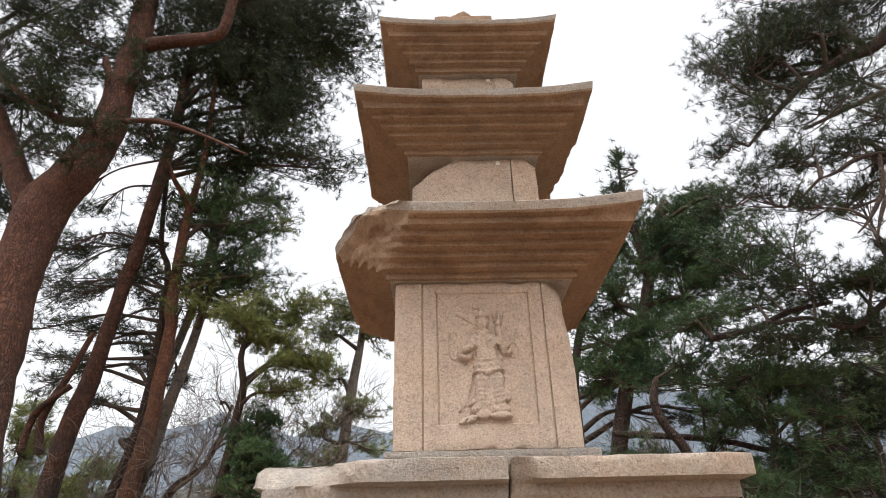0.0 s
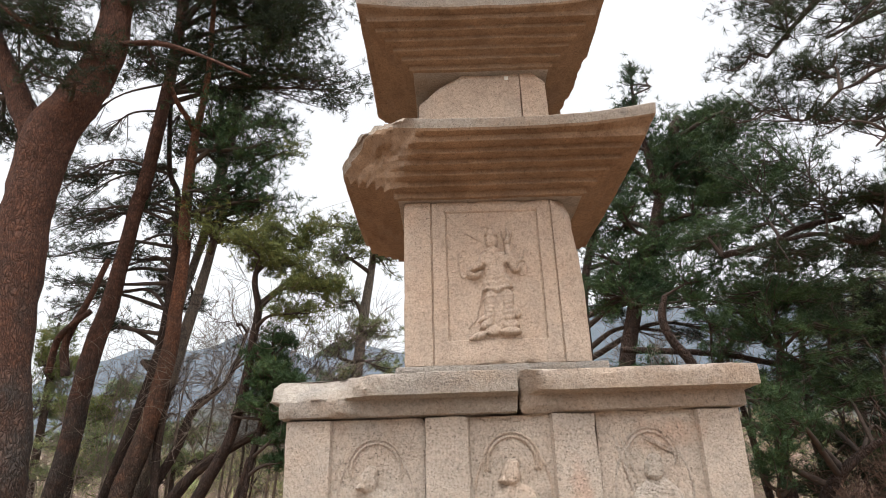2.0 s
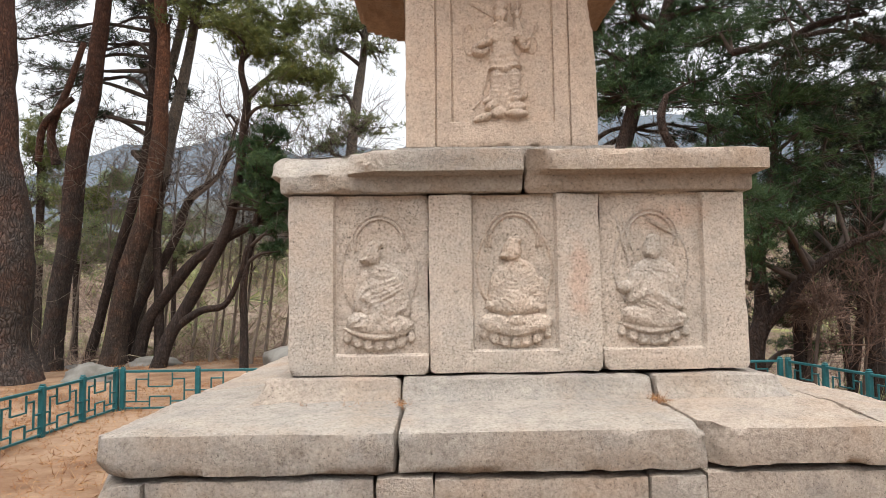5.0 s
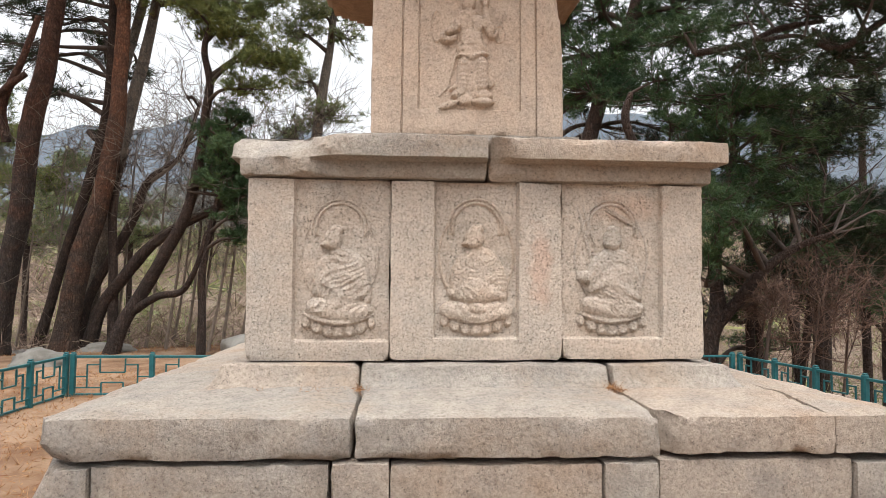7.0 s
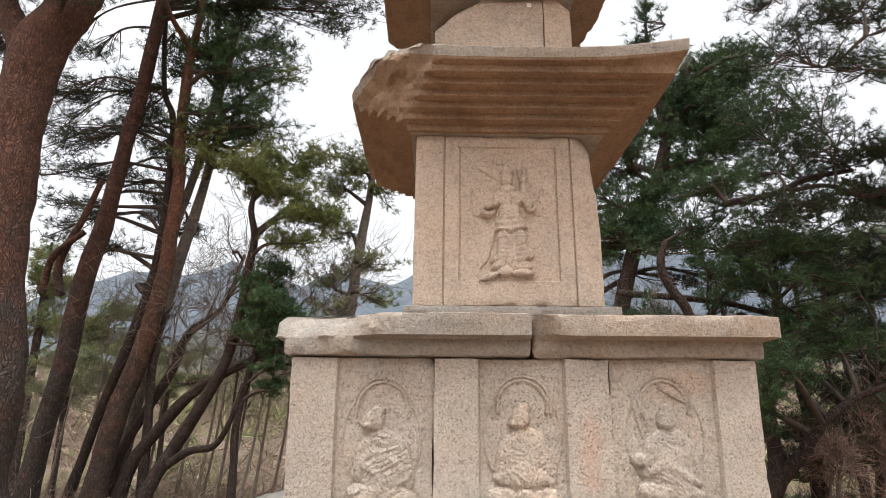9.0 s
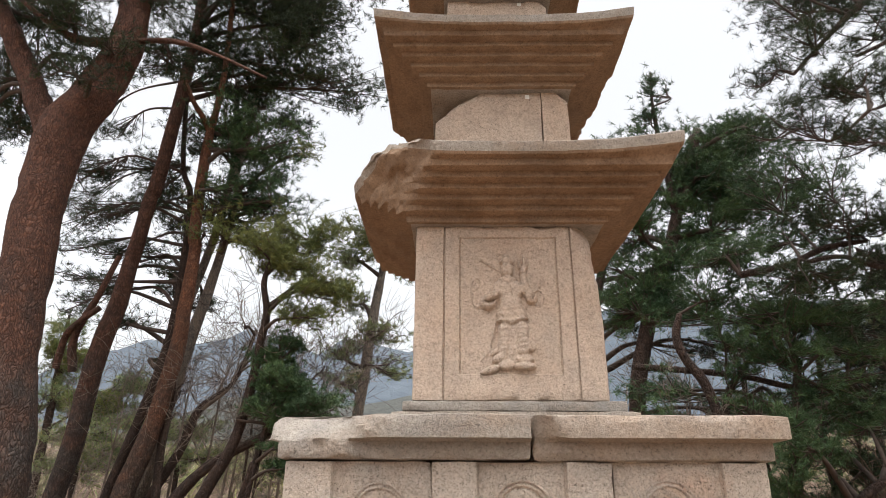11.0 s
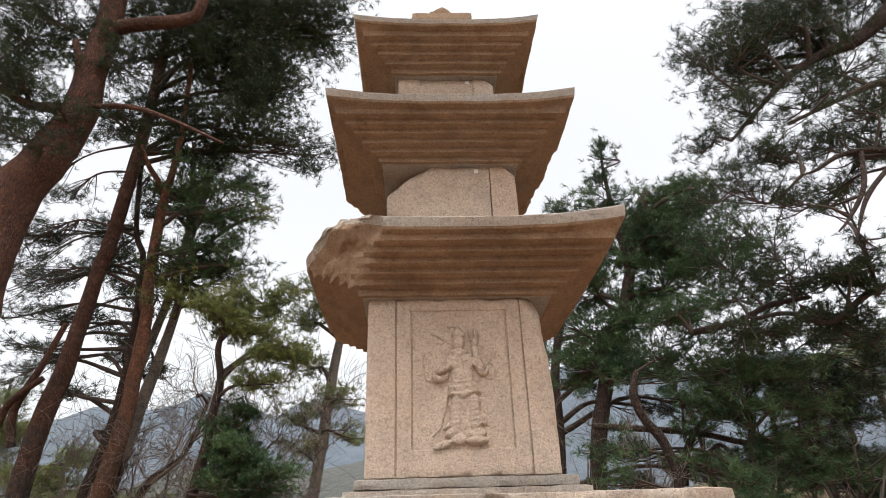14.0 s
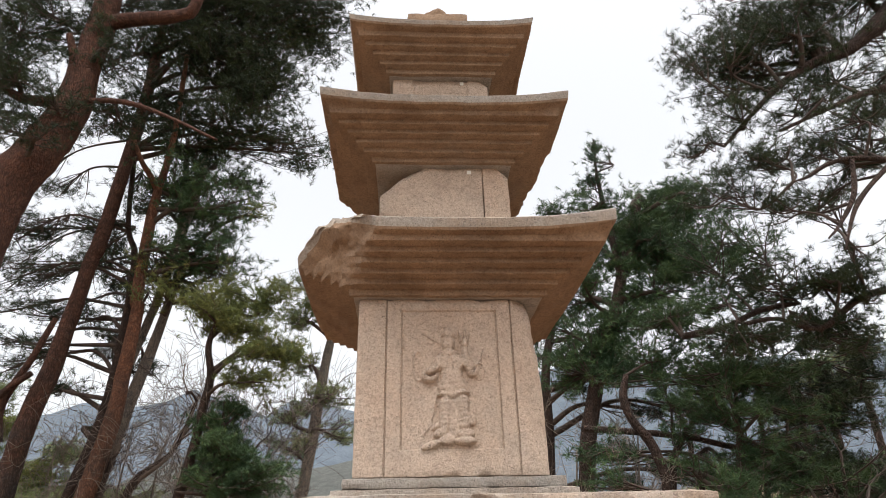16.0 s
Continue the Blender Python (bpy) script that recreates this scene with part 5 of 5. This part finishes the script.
R_Ex_crown = [(-4.11, 9.15, 7.33, 0.5, 0.25), (-3.89, 8.18, 7.65, 0.48, 0.24), (-4.08, 8.7, 9.23, 0.71, 0.31), (-5.35, 8.96, 9.15, 0.52, 0.27), (-4.27, 8.71, 7.37, 0.61, 0.26), (-4.55, 9.22, 7.36, 0.61, 0.2), (-5.26, 8.34, 8.41, 0.7, 0.4), (-4.58, 8.27, 8.9, 0.5, 0.27), (-4.64, 8.83, 8.6, 0.71, 0.26), (-4.55, 9.08, 6.68, 0.56, 0.24), (-5.03, 8.45, 6.77, 0.63, 0.3), (-4.51, 9.06, 9.99, 0.56, 0.2)]
R_Ax_crown = [(-7.2, 6.92, 11.23, 0.73, 0.24), (-7.84, 6.88, 13.42, 0.94, 0.35), (-5.46, 5.88, 9.9, 0.73, 0.3), (-6.84, 5.28, 9.45, 0.75, 0.36), (-5.9, 6.25, 11.72, 0.84, 0.29), (-7.12, 6.1, 9.03, 0.54, 0.2), (-8.32, 6.92, 9.31, 0.81, 0.31), (-8.32, 6.93, 10.47, 0.79, 0.34), (-6.61, 5.2, 8.99, 0.52, 0.29), (-6.03, 5.27, 7.9, 0.49, 0.19), (-6.31, 6.0, 8.63, 0.58, 0.32), (-7.77, 5.28, 11.73, 0.77, 0.32), (-6.04, 5.43, 8.72, 0.58, 0.29), (-5.56, 6.63, 9.25, 0.7, 0.34)]
R_Ax_crown += [(-5.59, 5.87, 10.61, 0.68, 0.36)]


def foot(rows, lean=(0.0, 0.0)):
    """The same stem carried down to the ground."""
    x, y, z, r = rows[0]
    gx, gy = x + lean[0], y + lean[1]
    g = ground_height(gx, gy) - 0.15
    return [(gx, gy, g, r * 1.25), ((x + gx) / 2, (y + gy) / 2, (g + z) / 2, r * 1.06)] + list(rows)


def rooted(rows):
    x, y, z, r = rows[0]
    return [(x, y, ground_height(x, y) - 0.15, r * 1.1)] + [q for q in rows if q[2] > ground_height(x, y) + 0.05]


def pine(label, trunk, bark, limbs=(), crowns=(), seed=1, sides=14, group="pines round the pagoda", limb_bark=None):
    base = trunk[0]
    tree = thing("pine_tree", label, "tree", (base[0], base[1], base[2]), group)
    line = stem("trunk", tree, trunk, bark, sides, 0.12, seed)
    anchors = list(line)
    for rows in limbs:
        anchors += stem("limb", tree, rows, limb_bark or bark, 8, 0.16, seed + 3)
    for masses, mat, density, size, per, width in crowns:
        crown_of(tree, masses, mat, anchors, seed * 7 + len(masses), density, size, per, width)
    for o in tree.children:
        o.location = (-base[0], -base[1], -base[2])
    return tree


pine("tall old red-barked pine with a thick forked trunk", rooted(R_A), BARK_RED, (R_A2, R_A3, R_A4, R_A5, R_A6),
     ((R_A_crown + R_A_hi_crown + R_Ax_crown + R_Ay_crown, NEEDLE_DARK, 0.9, 0.14, 16, 0.0042),), 1, 22)
pine("tall leaning pine with a dense dark crown", rooted(R_B), BARK_RED, (R_B2, R_B3), ((R_B_crown + R_Bx_crown, NEEDLE_DARK, 0.75, 0.16, 17, 0.0055),), 2)
pine("slender leaning pine with thin wisps of needles", rooted(R_C), BARK_DARK, (), ((R_C_crown + R_Cx_crown, NEEDLE_DARK, 0.9, 0.15, 14, 0.0045),), 3, 10)
pine("orange-barked pine forked near its top", rooted(R_D), BARK_ORANGE, (R_D2,), ((R_D_crown[:5], NEEDLE_BLUE, 1.1, 0.15, 16, 0.005),), 4)
pine("grey-barked pine with two stems", rooted(R_E), BARK_GREY, (R_E2,), ((R_D_crown[5:], NEEDLE_LIGHT, 0.9, 0.15, 15, 0.005), (R_Ex_crown, NEEDLE_DARK, 1.0, 0.15, 15, 0.005)), 5)
pine("crooked leaning pine with a bright yellow-green crown", rooted(R_F), BARK_DARK, (R_F2, R_F3), ((R_F_crown, NEEDLE_LIGHT, 3.2, 0.12, 18, 0.0045),), 6)
low = R_F_low_crown[0]
pine("young dark-green pine among the trunks", foot([(low[0] - 0.3, low[1], 1.6, 0.06), (low[0], low[1], 3.2, 0.04), (low[0], low[1], 4.1, 0.02)]), BARK_DARK, (),
     ((R_F_low_crown, NEEDLE_BLUE, 3.6, 0.12, 18, 0.0045),), 7, 8)
pine("slim pale-barked pine with sparse yellow-green boughs", foot(R_I, (-0.6, 0)), BARK_GREY, (), ((R_I_crown, NEEDLE_PALE, 1.0, 0.17, 15, 0.006),), 8, 10)
for i, q in enumerate(R_O_crown):
    if i % 2 == 0:
        pine("low bushy pine on the slope", foot([(q[0], q[1], q[2] - 0.6, 0.07), (q[0], q[1], q[2] + 0.2, 0.03)]), BARK_DARK, (),
             (([q, R_O_crown[i + 1]], NEEDLE_PALE if i else NEEDLE_LIGHT, 1.1, 0.2, 14, 0.008),), 20 + i, 8, "low pines on the slope")
pine("dark blue-green pine with a dense tall crown", foot(R_K[1:], (-0.25, 0)), BARK_DARK, ([(3.62, 7.0, 6.3, 0.08), (3.5, 7.0, 7.4, 0.05), (3.44, 7.0, 8.4, 0.03), (3.48, 7.0, 9.15, 0.012)],), ((R_K_crown + R_Kx_crown, NEEDLE_BLUE, 1.4, 0.14, 17, 0.005),), 9)
pine("dark straight pine half hidden by boughs", foot(R_K2, (0.05, 0)), BARK_DARK, (), (([(2.4, 8, 6.2, 0.6, 0.4), (2.9, 8, 7.2, 0.6, 0.35), (2.0, 8, 5.2, 0.5, 0.3), (2.87, 8.0, 5.15, 0.45, 0.3), (3.55, 8.0, 4.72, 0.45, 0.25), (2.89, 8.0, 4.42, 0.3, 0.2), (3.44, 8.0, 5.47, 0.5, 0.3), (4.08, 8.0, 4.09, 0.4, 0.22), (4.6, 8.0, 4.7, 0.4, 0.25), (5.17, 8.0, 3.88, 0.5, 0.25), (4.79, 8.0, 3.02, 0.5, 0.25)], NEEDLE_DARK, 1.3, 0.15, 16, 0.005),), 10, 10)
pine("crooked dark pine with winding boughs", foot(R_L, (0.35, 0.2)), BARK_DARK, (R_L2, R_L3, R_Q2), ((R_L_crown + R_Lx_crown, NEEDLE_BLUE, 1.25, 0.13, 17, 0.0045),), 11, 10)
pine("slender dark pine below the slope", rooted(R_M), BARK_DARK, (), ((R_M_crown + R_Mx_crown, NEEDLE_DARK, 1.2, 0.14, 16, 0.005),), 12, 8)
pine("forked low pine behind the fence", rooted(R_J), BARK_DARK, (R_J2,), ((R_J_crown + R_Jx_crown + R_Jy_crown, NEEDLE_BLUE, 1.2, 0.13, 16, 0.0042), (R_Jz_crown, NEEDLE_BLUE, 3.0, 0.11, 18, 0.0036)), 13, 10)
pine("large pine with drooping boughs over the fence", [(8.0, 3.4, 0.0, 0.45), (7.9, 3.3, 2.5, 0.38), (7.6, 3.3, 5.5, 0.34), (7.5, 3.2, 9.0, 0.28), (7.3, 3.2, 12.0, 0.18)], BARK_RED,
     (R_N1, R_N2, R_N3, R_N4, R_N5, R_Q), ((R_N_crown + R_Nx_crown, NEEDLE_DARK, 1.5, 0.12, 18, 0.003), (R_Q_crown + R_Qx_crown, NEEDLE_DARK, 1.5, 0.11, 17, 0.004)), 14, 14, limb_bark=BARK_DARK)
for i, q in enumerate(R_S_crown[:3]):
    pine("pale green pine on the far slope", foot([(q[0], q[1], q[2] - 1.0, 0.08), (q[0], q[1], q[2] + 0.2, 0.04)]), BARK_DARK, (),
         (([q] + ([R_S_crown[i + 3]] if i < 2 else []), NEEDLE_PALE, 1.2, 0.17, 15, 0.007),), 30 + i, 8, "low pines on the slope")


# bare trees and shrubs
def bare_tree(label, rows, mat, seed, depth=3, count=4, sides=9, bark=None, ratio=0.6, spread=0.7, group="bare trees"):
    rows = rooted(rows)
    b = rows[0]
    tree = thing("bare_tree", label, "tree", b[:3], group)
    stem("trunk", tree, rows, bark or BARK_DARK, sides, 0.12, seed)
    rng = np.random.default_rng(seed)
    top = rows[len(rows) // 2:]
    bare(tree, rng, top, mat, depth, spread, ratio, count)
    for o in tree.children:
        o.location = (-b[0], -b[1], -b[2])


for i, (bx, by, bz, rh) in enumerate(((-9.6, 13.5, 3.2, 0.9), (-7.9, 15.5, 3.4, 1.0))):
    pine("low bushy pine on the slope", foot([(bx, by, bz - 1.0, 0.07), (bx + 0.1, by, bz + 0.3, 0.03)]), BARK_DARK, (),
         (([(bx, by, bz, rh, 0.4), (bx + 0.5, by + 0.2, bz - 0.6, rh, 0.35), (bx - 0.5, by, bz - 0.9, rh * 0.9, 0.3)], NEEDLE_PALE, 0.8, 0.2, 14, 0.007),), 120 + i, 8, "low pines on the slope")
for i, (bx, by, bz, rh) in enumerate(((6.3, 6.6, 1.7, 0.8), (7.4, 7.0, 2.3, 0.9), (5.3, 6.8, 1.6, 0.7), (8.2, 7.6, 1.5, 0.9))):
    pine("low dark pine beyond the fence", foot([(bx, by, bz - 0.8, 0.07), (bx + 0.1, by, bz + 0.3, 0.03)]), BARK_DARK, (),
         (([(bx, by, bz, rh, 0.32), (bx + 0.6, by + 0.3, bz + 0.5, rh * 0.9, 0.26), (bx - 0.4, by, bz - 0.5, rh * 0.8, 0.26)], NEEDLE_DARK, 1.5, 0.13, 16, 0.0045),), 140 + i, 8, "dark pines beyond the fence")
bare_tree("bare leaning broadleaf tree", R_G, TWIG, 41, 3, 4)
bare_tree("slim bare broadleaf tree", R_G2, TWIG, 42, 3, 4)
bare_tree("bare tree with fine grey twigs", R_G3, TWIG_PALE, 43, 3, 5)
for i, (bx, by, h) in enumerate(((-3.9, 8.6, 3.0), (-3.2, 8.9, 2.8), (-4.3, 8.2, 3.2), (-3.5, 7.9, 2.2), (-2.9, 9.4, 3.0), (-7.8, 9.9, 2.6), (-2.6, 8.2, 2.0), (-4.6, 9.4, 2.8), (-2.0, 9.5, 1.8), (-8.6, 9.5, 2.4), (3.4, 6.6, 1.8), (-5.6, 9.2, 4.2), (-4.2, 9.0, 4.4), (-3.4, 8.4, 3.9), (-6.9, 9.3, 3.4), (-4.9, 8.9, 3.6), (-3.0, 8.8, 3.6), (2.6, 6.2, 2.4), (2.2, 7.4, 3.2), (3.3, 7.6, 3.4))):
    g = ground_height(bx, by)
    bare_tree("leafless shrub with a tangle of pale twigs", [(bx, by, g + 0.1, 0.035), (bx + 0.15, by, g + h * 0.4, 0.025), (bx + 0.35, by - 0.1, g + h, 0.012)], TWIG_PALE if i % 4 else TWIG, 50 + i, 3, 6, 6, TWIG_PALE, 0.75, 0.95, "leafless shrubs")
for i, (bx, by) in enumerate(((4.3, 4.7), (5.0, 4.9), (4.7, 5.6), (5.7, 5.3))):
    g = ground_height(bx, by)
    bare_tree("reddish-brown tangled thorn shrub behind the fence", [(bx, by, g + 0.1, 0.025), (bx + 0.1, by, g + 0.9, 0.02), (bx + 0.2, by, 1.15, 0.01)], THORN, 70 + i, 3, 7, 5, TWIG, 0.95, 1.2, "thorn shrubs")
for i, (bx, by, h, lean) in enumerate(((4.6, 6.9, 4.2, -0.4), (5.6, 6.1, 3.8, 0.6), (7.2, 8.4, 4.5, -0.5), (-8.2, 8.0, 3.0, 0.5), (-6.3, 9.6, 3.2, 0.4))):
    g = ground_height(bx, by)
    bare_tree("dead dark pine stem with tangled bare boughs", [(bx, by, g + 0.1, 0.07), (bx + lean * 0.4, by, g + h * 0.45, 0.055), (bx + lean, by + 0.1, g + h, 0.02)], TWIG, 90 + i, 3, 5, 8, BARK_DARK, 0.62, 0.85, "dead dark stems")


# undergrowth, litter and stones
def scatter(name, count, region, mat, size, per, width, label, category, seed, lift=0.0, clumped=0.0):
    rng = np.random.default_rng(seed)
    spots = []
    while len(spots) < count:
        px, py = rng.uniform(region[0], region[1]), rng.uniform(region[2], region[3])
        if region[4] and math.hypot(px, py) < region[4]:
            continue
        if clumped and noise.noise(Vector((px * 0.4, py * 0.4, seed))) < clumped:
            continue
        if abs(px) < 1.5 and abs(py) < 1.5:
            continue
        spots.append((px, py, ground_height(px, py) + lift))
    tris = needles(rng, np.array(spots), size, per, width)
    tagged(tri_soup(name, tris, mat), label, category, kind="stuff")


scatter("dry_undergrowth", 9000, (-30, 30, 8.0, 45, 9.6), BRUSH, 0.75, 14, 0.007, "brown dry undergrowth on the slope", "undergrowth", 81, 0.2)
scatter("tall_undergrowth", 4000, (-34, 34, 9.5, 50, 10.5), BRUSH, 1.5, 16, 0.007, "tall leafless brush on the slope", "undergrowth", 82, 0.5)
scatter("green_undergrowth", 3500, (-34, 34, 9.5, 55, 11), GREEN_BRUSH, 0.8, 16, 0.011, "yellow-green undergrowth on the slope", "undergrowth", 83, 0.3, 0.1)
scatter("far_brush", 4200, (-75, 75, 24, 85, 26), BRUSH, 2.6, 12, 0.022, "grey-brown leafless woods on the far slope", "woods", 85, 0.8)
scatter("far_evergreens", 1500, (-75, 75, 20, 85, 22), GREEN_BRUSH, 2.0, 22, 0.035, "dull green pines on the far slope", "woods", 86, 1.0, 0.05)
scatter("fallen_needles", 26000, (-9.5, 9.5, -2.0, 9.5, 0), LITTER, 0.07, 4, 0.0025, "fallen orange pine needles on the ground", "needles", 84, 0.012, -0.15)


def rock(x, y, sx, sy, sz, seed, label):
    bm = bmesh.new()
    bmesh.ops.create_icosphere(bm, subdivisions=4, radius=1)
    for v in bm.verts:
        q = v.co * 1.3 + Vector((seed, 0, 0))
        v.co *= 1 + 0.28 * noise.noise(q) + 0.1 * noise.noise(q * 3) + 0.03 * noise.noise(q * 9)
        v.co = Vector((v.co.x * sx, v.co.y * sy, max(v.co.z, -0.4) * sz))
    me = bpy.data.meshes.new("rock")
    bm.to_mesh(me)
    bm.free()
    me.shade_smooth()
    me.materials.append(ROCK)
    ob = new("rock", me)
    ob.location = (x, y, ground_height(x, y))
    tagged(ob, label, "rock", "rocks behind the fence")


rock(-5.35, 6.2, 0.38, 0.35, 0.22, 1.0, "mossy grey rock beside the pine root")
rock(-5.2, 8.0, 0.45, 0.3, 0.16, 2.0, "low flat pale rock")
rock(-1.9, 6.6, 1.1, 0.8, 0.5, 3.0, "broad grey boulder behind the fence")
rock(-6.9, 8.6, 0.4, 0.3, 0.18, 4.0, "small pale rock by the trunks")


# ---- fence ----
def bar_mesh(name, a, b, w, d):
    """A square bar from a to b, its edges bevelled."""
    bm = bmesh.new()
    bmesh.ops.create_cube(bm, size=1)
    va, vb = Vector(a), Vector(b)
    s = vb - va
    for v in bm.verts:
        v.co = Vector((v.co.x * (abs(s.x) or w), v.co.y * (abs(s.y) or d), v.co.z * (abs(s.z) or w)))
    bmesh.ops.bevel(bm, geom=bm.edges[:], offset=min(w, d) * 0.15, segments=1, affect="EDGES")
    for v in bm.verts:
        v.co += (va + vb) / 2
    me = bpy.data.meshes.new(name)
    bm.to_mesh(me)
    bm.free()
    me.materials.append(FENCE)
    return me


FH = 0.42
KEY = [((0.34, 0.93), (0.34, 0.6)), ((0.34, 0.6), (0.66, 0.6)), ((0.66, 0.6), (0.66, 0.93)), ((0.36, 0.1), (0.36, 0.36)), ((0.36, 0.36), (0.64, 0.36)), ((0.64, 0.36), (0.64, 0.1)),
       ((0.18, 0.22), (0.18, 0.8)), ((0.82, 0.22), (0.82, 0.8)), ((0.03, 0.5), (0.18, 0.5)), ((0.82, 0.5), (0.97, 0.5)), ((0.18, 0.78), (0.34, 0.78)), ((0.66, 0.78), (0.82, 0.78)), ((0.03, 0.24), (0.36, 0.24)), ((0.64, 0.24), (0.97, 0.24))]


def fence_run(start, end, spacing, label):
    s, e = Vector((*start, 0)), Vector((*end, 0))
    n = max(1, round((e - s).length / spacing))
    w = (e - s).length / n
    ang = math.atan2(e.y - s.y, e.x - s.x)
    run = thing("fence", label, "fence", (s.x, s.y, 0.14), "low fence round the pagoda")
    run.rotation_euler = (0, 0, ang)
    post = bar_mesh("post", (0, 0, -0.05), (0, 0, FH + 0.02), 0.05, 0.05)
    cap = bar_mesh("post_cap", (0, 0, FH + 0.021), (0, 0, FH + 0.034), 0.04, 0.04)
    top = bar_mesh("top_rail", (0.026, 0, FH - 0.012), (w - 0.026, 0, FH - 0.012), 0.024, 0.03)
    low = bar_mesh("bottom_rail", (0.026, 0, 0.035), (w - 0.026, 0, 0.035), 0.02, 0.024)
    bars = []
    for (u0, v0), (u1, v1) in KEY:
        bars.append(bar_mesh("lattice_bar", (u0 * w, 0, v0 * FH), (u1 * w, 0, v1 * FH), 0.013, 0.016))
    for i in range(n + 1):
        o = new("post", post)
        o.parent, o.location = run, (i * w, 0, 0)
        c = new("post_cap", cap)
        c.parent = o
        if i < n:
            for me in (top, low):
                r = new(me.name.split(".")[0], me)
                r.parent, r.location = run, (i * w, 0, 0)
            for me in bars:
                r = new("lattice_bar", me)
                r.parent, r.location = run, (i * w, 0, 0)


fence_run((-3.62, 3.44), (-3.72, -1.4), 0.61, "low teal iron fence with key-pattern lattice beside pine needles")
fence_run((-3.56, 3.46), (3.32, 3.6), 0.79, "low teal iron fence with key-pattern lattice behind the pagoda")
fence_run((3.38, 3.55), (3.95, -1.4), 0.55, "low teal iron fence with key-pattern lattice along the slope")
